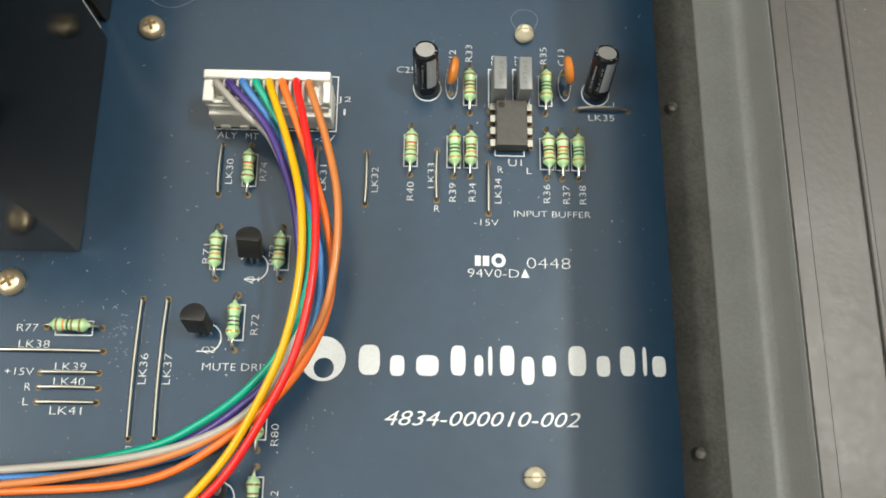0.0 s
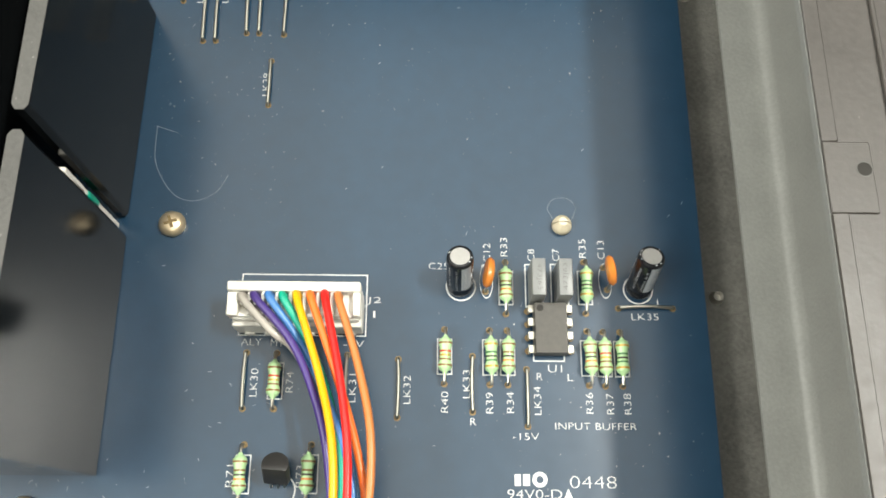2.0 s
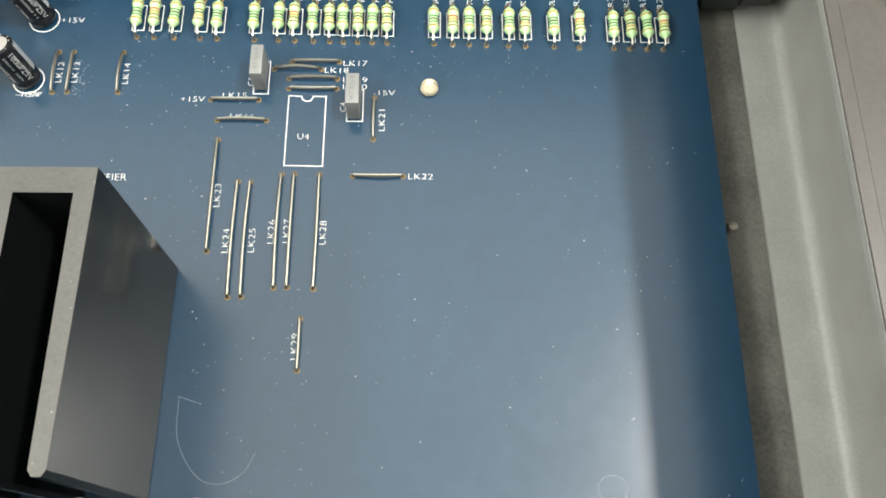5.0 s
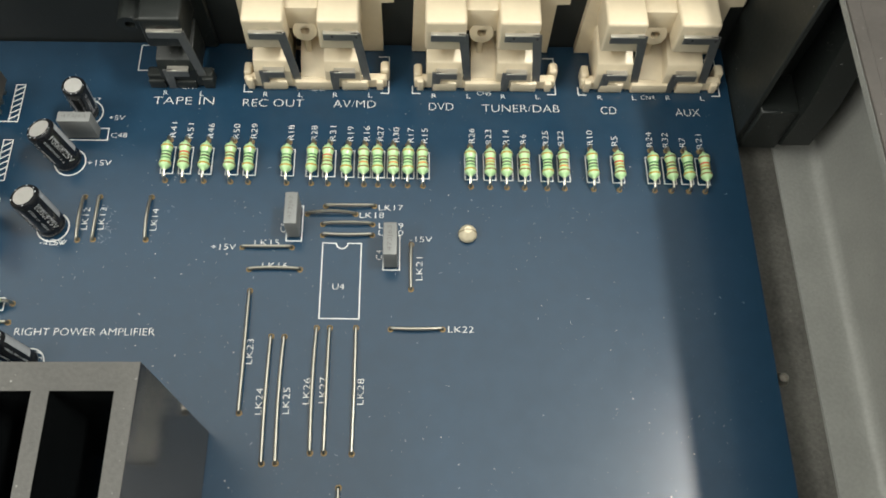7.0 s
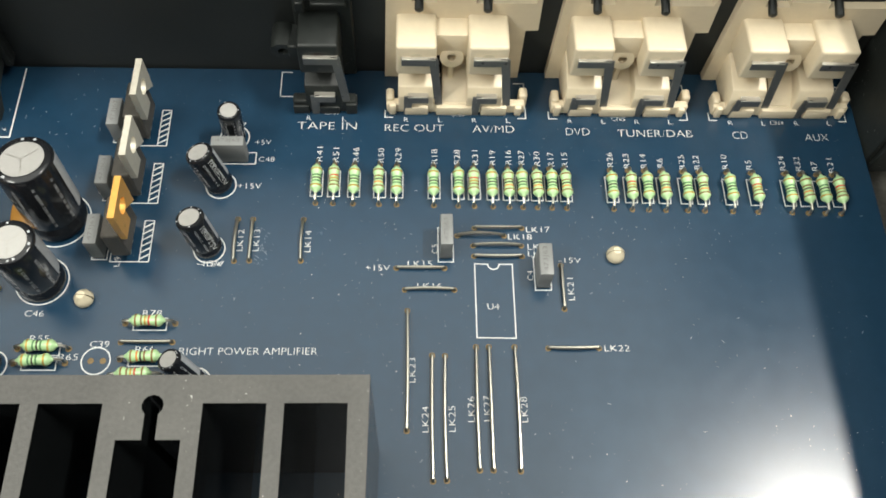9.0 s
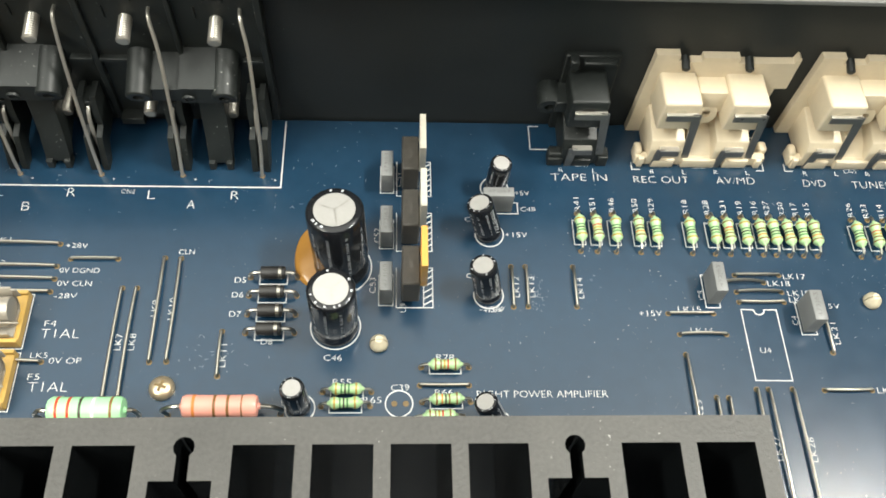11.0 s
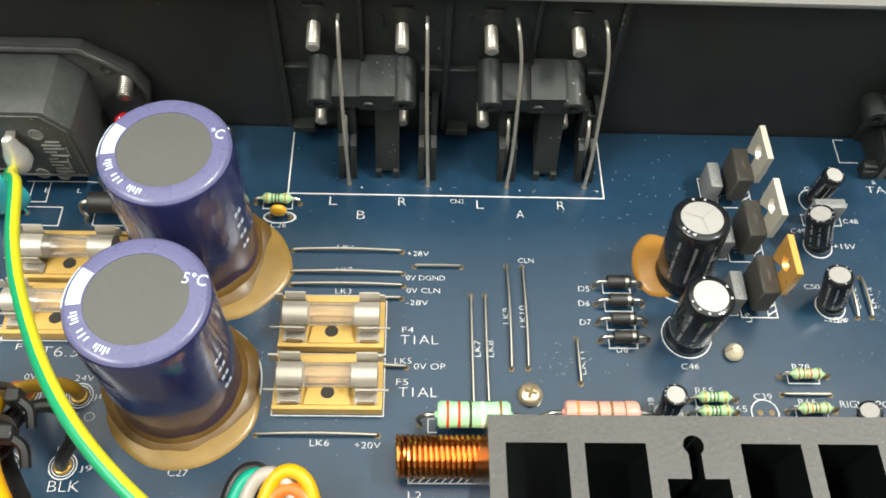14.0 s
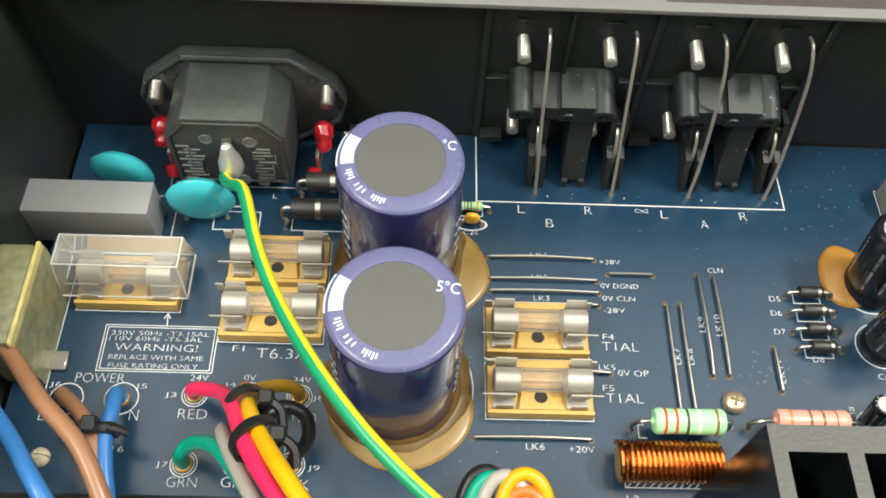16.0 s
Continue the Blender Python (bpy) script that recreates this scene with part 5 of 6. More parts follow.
def fuse_holder(x, y, label, covered=False):
    """A tan base with two spring clips and a glass fuse; 21.8 long in x."""
    t = thing("fuse_holder", x, y, 0, label, "fuse holder", "fuse holders")
    bm = B()
    box(bm, (-10.9, -6.0, 0), (10.9, 6.0, 2.0), 0.12)
    box(bm, (-10.9, -6.0, 2.0), (10.9, -5.1, 2.8), 0.1)
    box(bm, (-10.9, 5.1, 2.0), (10.9, 6.0, 2.8), 0.1)
    base = part("base", bm, BONE, t)
    hole = [(1.4 * math.cos(2 * math.pi * k / 20), -2.5 + 1.3 * math.sin(2 * math.pi * k / 20)) for k in range(20)]
    bm = B()
    prism(bm, [(-4.6, -5.1), (4.6, -5.1), (4.0, -1.4), (4.0, 5.1), (-4.0, 5.1), (-4.0, -1.4)], 2.0, 3.0)
    box(bm, (-6.0, 0.6, 2.0), (6.0, 5.1, 3.9), 0.15)
    part("bed", bm, BONE, base)
    # Hole is a dark disc on the bed, coloured as its shade.
    part("hole", prism(B(), hole, 3.0, 3.04), BORE_SHADE, base, "dark disc for the shade in a round hole")
    for s in (-1, 1):
        c = s * 7.6
        bm = B()
        for k in (-1, 1):
            pts = [(k * 1.2, 2.0), (k * 2.4, 3.0), (k * 2.9, 4.6), (k * 2.75, 5.9), (k * 3.3, 6.6)] if k < 0 else [(1.2, 2.0), (2.4, 3.0), (2.95, 4.9), (2.75, 6.9), (3.0, 7.9), (3.4, 8.7)]
            lo = [bm.verts.new((c - 1.9, a, b)) for a, b in pts]
            hi = [bm.verts.new((c + 2.3, a, b)) for a, b in pts]
            lo2 = [bm.verts.new((c - 1.9, a + k * 0.28, b)) for a, b in pts]
            hi2 = [bm.verts.new((c + 2.3, a + k * 0.28, b)) for a, b in pts]
            for i in range(len(pts) - 1):
                bm.faces.new((lo[i], hi[i], hi[i + 1], lo[i + 1]))
                bm.faces.new((lo2[i], lo2[i + 1], hi2[i + 1], hi2[i]))
                bm.faces.new((lo[i], lo[i + 1], lo2[i + 1], lo2[i]))
                bm.faces.new((hi[i], hi2[i], hi2[i + 1], hi[i + 1]))
            bm.faces.new((lo[-1], hi[-1], hi2[-1], lo2[-1]))
        box(bm, (c - 2.3, -4.6, 2.0), (c + 2.3, 1.5, 2.4))
        box(bm, (min(c + s * 1.4, c + s * 4.6), -3.6, 6.3), (max(c + s * 1.4, c + s * 4.6), -3.3, 6.75), 0.05)
        box(bm, (c - 1.6, -4.9, 2.4), (c + 1.8, -4.6, 4.2), 0.05)
        box(bm, (min(c + s * 2.3, c + s * 4.0), 2.9, 5.8), (max(c + s * 2.3, c + s * 3.4), 3.3, 8.6), 0.05)
        part("clip", bm, NICKEL, t)
    m = along((-10, 0, 5.9), (10, 0, 5.9))
    fuse = part("fuse", turned(B(), [(2.4, 4.6), (2.5, 5.0), (2.5, 15.0), (2.4, 15.4)], 24, m), GLASS, t, "clear glass fuse tube")
    fuse.visible_shadow = False
    for a, b in ((0.0, 5.4), (14.6, 20.0)):
        part("cap", turned(B(), [(2.2, a), (2.6, a + 0.3), (2.6, b - 0.1), (2.5, b)], 24, m), NICKEL, fuse, "bright metal end cap")
    part("filament", rod(B(), (-5, 0, 5.9), (5, 0, 5.9), 0.08, 5), DULL_STEEL, fuse)
    frame_print(x - 11.15, y - 6.3, x + 11.15, y + 6.3, 0.2)
    if covered:
        bm = B()
        lower = [(-13.4, -4.6, 3.4), (13.2, -4.6, 3.4), (13.2, 6.4, 3.4), (-13.4, 6.4, 3.4)]
        upper = [(-12.9, -2.6, 13.2), (12.7, -2.6, 13.2), (12.7, 4.6, 13.2), (-12.9, 4.6, 13.2)]
        rings = [[bm.verts.new(v) for v in ring] for ring in (lower, upper, [(x * 0.97, 1.0 + (y - 1.0) * 0.9, z + 0.5) for x, y, z in upper])]
        for lo, hi in zip(rings, rings[1:]):
            for k in range(4):
                bm.faces.new((lo[k], lo[(k + 1) % 4], hi[(k + 1) % 4], hi[k]))
        bm.faces.new(rings[-1])
        cover = part("cover", bm, CLEAR, t, "clear plastic snap cover")
        cover.visible_shadow = False
        for k in range(4):
            for p, q in ((lower[k], lower[(k + 1) % 4]), (upper[k], upper[(k + 1) % 4]), (lower[k], upper[k])):
                part("edge", rod(B(), p, q, 0.2, 6), COVER_EDGE, cover)
    return t


fuse_holder(-218.7, 175.4, "tan fuse holder with bright clips and a glass fuse")
fuse_holder(-218.7, 188.9, "tan fuse holder with bright clips and a glass fuse")
fuse_holder(-275.5, 191.2, "tan fuse holder beside the tall capacitor")
fuse_holder(-275.5, 204.3, "tan fuse holder beside the tall capacitor")
fuse_holder(-306.9, 197.9, "tan fuse holder under a clear plastic cover", True)

# ---- phono sockets ----


def metal_tab(name, parent, x, z, y, wide, foot, drop):
    """A flat strip: a bar across, and a leg down to the board at foot."""
    bm = B()
    # Bar top in brighter steel paints in the light the strip catches there.
    part(name + "_lit_bar", box(B(), (x - 0.05, y - 1.02, z + 0.02), (x + wide, y + 0.55, z + 0.5), 0.1), STEEL, parent)
    box(bm, (x, y - 1.0, z - 1.7), (x + wide, y - 0.75, z + 0.3), 0.05)
    p, q = Vector((drop, y - 0.9, z - 0.4)), Vector((foot, y - 1.1 if z > 10 else y - 0.5, -0.6))
    w = 1.0
    v = [bm.verts.new(c) for c in (p + Vector((-w, 0, 0.9)), p + Vector((w, 0, 0.9)), q + Vector((w * 0.8, 0, 0)), q + Vector((-w * 0.8, 0, 0)))]
    u = [bm.verts.new(c.co + Vector((0, 0.3, 0))) for c in v]
    bm.faces.new(v)
    bm.faces.new(u[::-1])
    for i in range(4):
        bm.faces.new((v[i], v[(i + 1) % 4], u[(i + 1) % 4], u[i]))
    return part(name, bm, CONTACT_SHADED, parent)


def socket_pair(t, x, paint):
    """One column: an upper and a lower moulded box with their contacts."""
    bm = B()
    box(bm, (x, 1.4, 12.6), (x + 8.7, 11.5, 21.8), 0.7, 3)
    part("upper_box", bm, paint, t)
    bm = B()
    prism(bm, [(0.3, 2.2), (0.3, 6.0), (1.3, 8.6), (9.5, 10.4), (11.5, 10.4), (11.5, 0.3), (0.4, 0.3)], x + 0.4, x + 8.4, "x")
    bmesh.ops.bevel(bm, geom=list(bm.edges), offset=0.35, segments=2, affect="EDGES", profile=0.5)
    part("lower_box", bm, paint, t)
    part("notch", turned(B(), [(1.4, 0), (1.4, 0.06)], 20, along((x + 4.4, 1.42, 18.4), (x + 4.4, 1.3, 18.4))), NYLON if paint is CREAM else BORE_SHADE, t)
    metal_tab("contact", t, x + 1.2, 18.3, 1.6, 7.3, x + 10.0, x + 8.0)
    metal_tab("contact", t, x + 2.6, 6.6, 0.4, 4.6, x + 2.4, x + 2.7)


def phono_block(x, label):
    t = thing("phono_socket_block", x, 230.6, 0, label, "socket", "cream phono socket blocks")
    bm = B()
    prism(bm, [(-1.4, 0.3), (-0.6, 27.4), (4.8, 27.4), (4.8, 25.4), (10.2, 25.4), (10.2, 26.8), (18.6, 26.8), (18.6, 25.2), (31.4, 25.4), (31.9, 27.4), (32.6, 26.8), (32.8, 17.0), (30.0, 16.8), (30.0, 0.3)], 10.6, 12.6, "y")
    part("back_plate", bm, CREAM, t)
    socket_pair(t, 1.5, CREAM)
    socket_pair(t, 17.0, CREAM)
    bm = B()
    box(bm, (9.6, 5.8, 13.8), (17.6, 11.0, 20.6), 0.3, 2)
    part("bridge", bm, CREAM, t)
    bm = B()
    turned(bm, [(2.6, 0), (2.6, 4.5), (1.0, 4.5), (1.0, 2.2), (0, 2.2)], 22, along((13.7, 9.6, 12.6), (13.7, 5.6, 13.8)))
    box(bm, (13.0, 5.9, 2.6), (14.4, 10.4, 11.8), 0.3)
    box(bm, (13.2, 6.4, 15.4), (14.2, 10.4, 20.0), 0.3)
    part("boss", bm, CREAM, t, "round screw boss")
    bm = B()
    for a, b, h in ((-0.2, 1.3, 3.4), (3.3, 8.7, 2.9), (10.6, 18.9, 2.9), (20.9, 26.8, 2.9), (28.7, 30.2, 2.9)):
        box(bm, (a, -0.3, 0), (b, 1.2, h), 0.3, 2)
    box(bm, (-0.8, 0.5, 0), (31.0, 2.4, 3.1), 0.3)
    part("skirt", bm, CREAM, t)
    part("lug", box(B(), (29.6, 2.2, 0), (31.6, 5.0, 4.2), 0.6, 3), CREAM, t)
    part("lug", box(B(), (-0.9, 1.4, 0), (0.9, 4.6, 4.0), 0.6, 3), CREAM, t)
    bm = B()
    prism(bm, [(1.2, 0.3), (1.2, 3.2), (4.0, 5.2), (9.2, 7.0), (9.2, 14), (10.4, 14), (10.4, 0.3)], 11.9, 17.6, "x")
    part("web", bm, CREAM, t)
    # Dark box set in to paint the shade of the opening here.
    part("slot", box(B(), (10.35, 9.6, 3.0), (11.8, 10.55, 13.6)), BORE_SHADE, t, "dark box for the shade in the slot by the boss")
    for px in (6.4, 21.0):
        part("pin", turned(B(), [(0.4, 0), (0.95, 0.4), (0.95, 3.6)], 14, along((px, 8.6, 24.6), (px, 13.0, 26.2))), BLACK_PLASTIC, t, "black locating pin")
    outline([(x - 1.2, 231.6), (x - 1.2, 229.6), (x + 0.6, 229.6)], False)
    outline([(x + 29.6, 229.6), (x + 31.4, 229.6), (x + 31.4, 239.6), (x + 29.0, 239.6)], False)
    return t


for x in (-72.4, -34.4, 3.4):
    phono_block(x, "cream moulded phono socket block with bright contacts")
for x0, words in ((-72.4, ("R", "L", "R", "L")), (-34.4, ("R", "L", "R", "L")), (3.4, ("R", "L", "R", "L"))):
    for dx, c in zip((3.7, 11.6, 19.4, 27.3), words):
        silk(c, x0 + dx, 229.0, 1.2)

t = thing("phono_socket", -93.2, 230.6, 0, "black moulded phono socket pair with bright contacts", "socket")
socket_pair(t, 1.4, BLACK_PLASTIC)
bm = B()
box(bm, (0.2, 11.0, 0.3), (12.8, 12.6, 26.2), 0.3)
box(bm, (1.0, 8.6, 23.6), (3.0, 11.4, 26.6), 0.3)
box(bm, (4.2, 9.4, 24.4), (11.8, 11.4, 25.6), 0.3)
part("back_plate", bm, BLACK_PLASTIC, t)
bm = B()
turned(bm, [(2.5, 0), (2.7, 0.3), (2.7, 6.0), (1.1, 6.0), (1.1, 3.0), (0, 3.0)], 22, along((-2.4, 11.6, 15.6), (-2.4, 4.0, 14.6)))
box(bm, (-1.2, 5.0, 13.6), (2.0, 11.6, 17.2), 0.3)
part("boss", bm, BLACK_PLASTIC, t, "round screw boss")
bm = B()
for a, b, h in ((-1.2, 2.4, 2.6), (4.8, 9.2, 2.4), (10.8, 13.2, 3.4)):
    box(bm, (a, -0.2, 0), (b, 0.9, h), 0.25, 2)
box(bm, (-1.2, 0.4, 0), (13.2, 3.0, 4.0), 0.4)
part("skirt", bm, BLACK_PLASTIC, t)
silk("R", -91.0, 229.2, 1.2)
silk("L", -82.9, 229.0, 1.2)

# ---- loudspeaker terminals ----


def threaded(bm, p, q, r):
    far = (Vector(q) - Vector(p)).length
    n = 2 * int(far / 0.55)
    prof = [(r * 0.7, 0), (r, 0.25)]
    for k in range(1, n):
        prof.append((r if k % 2 else r * 0.93, 0.25 + (far - 0.5) * k / n))
    prof += [(r, far - 0.25), (r * 0.8, far)]
    return turned(bm, prof, 14, along(p, q))


t = thing("loudspeaker_terminals", -195.5, 243, 0, "black moulded loudspeaker terminals with bright posts and bare wires", "terminal block")
part("panel", box(B(), (-36.6, -2.0, 4.0), (37.2, 0.3, 45.6), 0.3), BLACK_PLASTIC, t)
for low, high in (((-36.6, -3.2, 4.0), (-35.2, -1.8, 45.4)), ((-0.6, -3.2, 4.0), (0.8, -1.8, 45.4)), ((35.8, -3.2, 4.0), (37.2, -1.8, 45.4)), ((-35.2, -5.0, 4.0), (-30, -1.8, 6.0)), ((0.8, -5.0, 4.0), (6, -1.8, 6.0)),
                  ((-35.2, -3.4, 23.6), (-29.6, -1.8, 24.6)), ((-5.4, -3.4, 23.6), (-0.6, -1.8, 24.6)), ((0.8, -3.4, 23.6), (7.4, -1.8, 24.6)), ((31.4, -3.4, 23.6), (35.8, -1.8, 24.6)), ((-18.6, -3.6, 24), (-17.7, -1.8, 45.2)), ((18.2, -3.6, 24), (19.1, -1.8, 45.2))):
    part("rib", box(B(), low, high, 0.15), BLACK_PLASTIC, t)
for u in (0, 1):
    x0 = -27.9 + 37.0 * u
    # the moulded bridge: two screw barrels, a recessed web and a raised wedge beside the second barrel
    bm = B()
    prism(bm, [(-1.8, 25.8), (-10.2, 23.0), (-10.2, 19.2), (-1.8, 19.2)], x0 + 0.4, x0 + 17.6, "x")
    prism(bm, [(-1.8, 27.4), (-11.0, 24.2), (-11.0, 19.6), (-1.8, 19.4)], x0 + 9.4, x0 + 17.6, "x")
    for dx in (0.6, 18.8):
        turned(bm, [(2.7, 0), (2.7, 10.2), (2.4, 10.5), (1.2, 10.5), (1.1, 7.6), (0, 7.6)], 24, along((x0 + dx, -1.8, 25.4), (x0 + dx, -11.8, 21.8)))
        box(bm, (x0 + dx - 2.4, -10.6, 19.2), (x0 + dx + 2.4, -1.8, 22.4), 0.3)
    turned(bm, [(1.5, 0), (1.5, 0.5), (0.9, 0.5), (0.9, 0.1)], 18, along((x0 + 11.2, -10.9, 21.2), (x0 + 11.2, -11.5, 21.0)))
    part("bridge", bm, BLACK_PLASTIC, t)
    bm = B()
    prism(bm, [(-3, 19.4), (-9.4, 19.4), (-11.6, 9.0), (-14.0, 2.6), (-14.0, 1.6), (-12.0, 1.6), (-10, 4.0), (-3, 6)], x0 + 12.4, x0 + 17.8, "x")
    box(bm, (x0 + 12.4, -15.0, 0.1), (x0 + 13.8, -12, 2.6), 0.1)
    box(bm, (x0 + 16.4, -15.0, 0.1), (x0 + 17.8, -12, 2.6), 0.1)
    part("leg", bm, BLACK_PLASTIC, t)
    for dx in (0, 18.4):
        bm = B()
        for a in (3.9, 6.7):
            prism(bm, [(-3, 17.0), (-7.6, 17.0), (-9.0, 13.4), (-9.4, 9.4), (-12.4, 8.6), (-15.4, 2.0), (-15.4, 0.1), (-12.6, 0.1), (-9.4, 4.0), (-3, 5)], x0 + dx + a, x0 + dx + a + 1.3, "x")
        box(bm, (x0 + dx + 4.0, -8.0, 8.0), (x0 + dx + 7.8, -3.0, 15.6), 0.2)
        part("leg", bm, BLACK_PLASTIC, t)
        for z in (35.4, 12.0):
            part("post", threaded(B(), (x0 + dx, 0, z + 0.6), (x0 + dx, -7.6, z - 0.9), 1.45), STEEL, t, "bright threaded post")
        bm = B()
        box(bm, (x0 + dx - 4.4, -2.4, 36), (x0 + dx - 4.0, -1.9, 39), 0.05)
        box(bm, (x0 + dx - 2, -2.6, 40.6), (x0 + dx + 2.2, -1.9, 41.4), 0.1)
        part("rib", bm, BLACK_PLASTIC, t)
        lead = 1.2 if u else 0.0
        path = curve_through([(x0 + dx + 5.2, -1.5, 38.6), (x0 + dx + 5.2 + lead * 0.3, -4.6, 38.0), (x0 + dx + 5.3 + lead, -7.6, 31.5), (x0 + dx + 5.5 + lead, -11.2, 20.5), (x0 + dx + 5.9 + lead * 0.6, -14.6, 9.0), (x0 + dx + 6.2, -16.5, 1.2), (x0 + dx + 6.2, -16.6, -1)], 5)
        part("wire", tube(B(), curve_through([(x0 + dx + 5.7, -3.0, 14.5), (x0 + dx + 5.7, -8.6, 13.5), (x0 + dx + 5.8, -11.0, 8.0), (x0 + dx + 5.8, -11.4, -1)], 5), 0.45, 8), STEEL, t, "stiff bare wire")
        part("wire", tube(B(), path, 0.4, 8), STEEL, t, "stiff bare wire")
        pad(-195.5 + x0 + dx + 6.2, 226.4)
        silk("+", -195.5 + x0 + dx + 9.2, 225.2, 0.8)

# ---- mains inlet ----
t = thing("mains_inlet", -286.6, 243, 0, "black moulded mains inlet with a soldered earth tag", "mains inlet")
FLANGE = [(-11.4, 28.2), (12.8, 28.2), (22.6, 20.6), (24.6, 15.4), (23.0, 8.0), (13, 1.0), (-11, 1.0), (-21.4, 8.0), (-23.0, 15.4), (-21.0, 20.6)]
prism(bm := B(), FLANGE, -3.0, 0.3, "y")
bmesh.ops.bevel(bm, geom=list(bm.edges), offset=0.6, segments=2, affect="EDGES", profile=0.5)
part("flange", bm, INLET, t)
ring = [(1.0 + (a - 1.0) * 0.97, -3.1, 15 + (b - 15) * 0.96) for a, b in FLANGE]
part("rim", tube(B(), [*ring, ring[0]], 0.75, 8), INLET, t, "raised edge of the flange")
body = [(-9.0, 26.6), (8.2, 26.6), (12.6, 21.4), (12.6, 4.6), (-13.4, 4.6), (-13.4, 21.4)]
prism(bm := B(), body, -19.6, -3.0, "y")
bmesh.ops.bevel(bm, geom=list(bm.edges), offset=0.4, segments=2, affect="EDGES", profile=0.5)
part("housing", bm, INLET, t)
face = [((a + 0.4) * 0.92 - 0.4, 16 + (b - 16) * 0.9) for a, b in body]
bm = B()
for i in range(6):
    a, b = face[i], face[(i + 1) % 6]
    p, q = Vector((a[0], -19.9, a[1])), Vector((b[0], -19.9, b[1]))
    tube(bm, [p, q], 0.28, 6)
part("ridge", bm, INLET, t)
random.seed(21)
bm = B()
for k in range(11):
    x, z = -11.6 + 1.6 * (k % 2), 6.0 + 1.15 * k
    box(bm, (x, -19.95, z), (x + random.uniform(2.4, 5.4), -19.6, z + 0.3))
    x = 4.6 + random.uniform(0, 1.4)
    box(bm, (x, -19.95, z - 0.4), (x + random.uniform(1.6, 4.6), -19.6, z - 0.1))
for x, z in ((-9.4, 10), (-7.2, 8), (-9.0, 14), (8.6, 8), (9.6, 12)):
    box(bm, (x, -19.95, z), (x + 0.3, -19.6, z + 3.4))
for x, z, r in ((-4.6, 20.2, 1.5), (4.8, 19.6, 1.6), (1.6, 6.0, 1.6), (6.0, 5.2, 1.4)):
    turned(bm, [(r, 0), (r, 0.3), (r - 0.35, 0.3), (r - 0.35, 0.05)], 18, along((x, -19.6, z), (x, -20.2, z)))
tagged(part("embossing", bm, EMBOSS, t, "raised marks that cannot be read"), kind="stuff")
part("earth_tag", box(B(), (-1.2, -22.2, 14.5), (1.2, -19.4, 20.6), 0.2), TIN, t)
bm = B()
turned(bm, [(0, -4.4), (1.4, -3.8), (2.3, -2.0), (2.1, 0.2), (1.5, 1.8), (1.2, 3.2), (0.8, 4.2), (0, 4.5)], 18, Matrix.Translation((0.6, -23.0, 17.2)) @ Matrix.Scale(1.2, 4))
for v in bm.verts:
    v.co += Vector(v.co).normalized() * 0.35 * noise.noise(v.co * 0.9)
part("solder_lump", bm, SOLDER, t, "lump of bright solder")
for s in (-1, 1):
    part("screw_end", threaded(B(), (1.0 + s * 19.4, -2.5, 18.8), (1.0 + s * 19.4, -7.4, 17.4), 1.75), DULL_STEEL, t, "threaded screw end")
    part("pip", turned(B(), [(1.6, 0), (1.6, 0.4), (1.0, 0.4), (1.0, 0.05)], 18, along((1.0 + s * 15.8, -3.0, 22.4), (1.0 + s * 15.8, -4, 22.4))), INLET, t)
    bm = B()
    turned(bm, [(0, -0.3), (1.2, 0), (2.0, 0.6), (2.3, 1.5), (2.4, 2.4), (2.2, 3.3), (1.8, 4.0), (1.7, 4.6), (1.9, 5.2), (1.8, 6.0), (1.1, 6.8), (0, 7.1)], 16, along((1.0 + s * 18.4, -8.4, 13.6), (1.0 + s * 18.6, -13.4, 7.6)))
    for v in bm.verts:
        v.co += Vector((0.6 * noise.noise(v.co * 0.9), 0.6 * noise.noise(v.co * 0.8 + Vector((5, 0, 0))), 0.4 * noise.noise(v.co * 0.7)))
    part("boot", bm, RED_CLEAR, t, "glossy red insulating boot")
    part("boot", turned(B(), [(1.0, 0), (1.7, 0.4), (1.7, 2.6), (1.0, 3.2)], 14, along((1.0 + s * 16.6, -16.0, 6.0), (1.0 + s * 16.0, -18.2, 3.0))), RED_CLEAR, t)
    part("blade", box(B(), (s * 17.0 + 0.6, -15.0, 2.0), (s * 17.0 + 1.4, -5, 9.0), 0.1), DULL_STEEL, t)

# ---- the eight-way plug and its cable ----
t = thing("plug", -39.4, 88.2, 0, "white eight-way plug standing in the board header", "connector")
bm = B()
box(bm, (-11.6, -3.5, 0.2), (11.6, 3.4, 6.0), 0.2)
for k in range(6):
    box(bm, (-10.2 + 3.7 * k, -3.9, 0.2), (-8.4 + 3.7 * k, -3.3, 1.4), 0.1)
part("header", bm, WHITE_PLASTIC, t)
bm = B()
box(bm, (-11.3, -2.7, 6.0), (11.2, 3.2, 8.0), 0.15)
box(bm, (-12.0, 1.9, 7.2), (11.6, 3.7, 10.6), 0.25)
box(bm, (-12.0, -2.4, 7.2), (-10.0, 1.9, 9.8), 0.2)
box(bm, (10.2, -2.4, 7.2), (11.6, 1.9, 9.8), 0.2)
for k in range(7):
    x = -8.1 + 2.43 * k
    box(bm, (x - 0.22, -2.2, 7.6), (x + 0.3, 1.9, 9.8))
box(bm, (-10.0, -2.4, 7.4), (10.2, -1.7, 8.8), 0.1)
part("housing", bm, WHITE_PLASTIC, t)
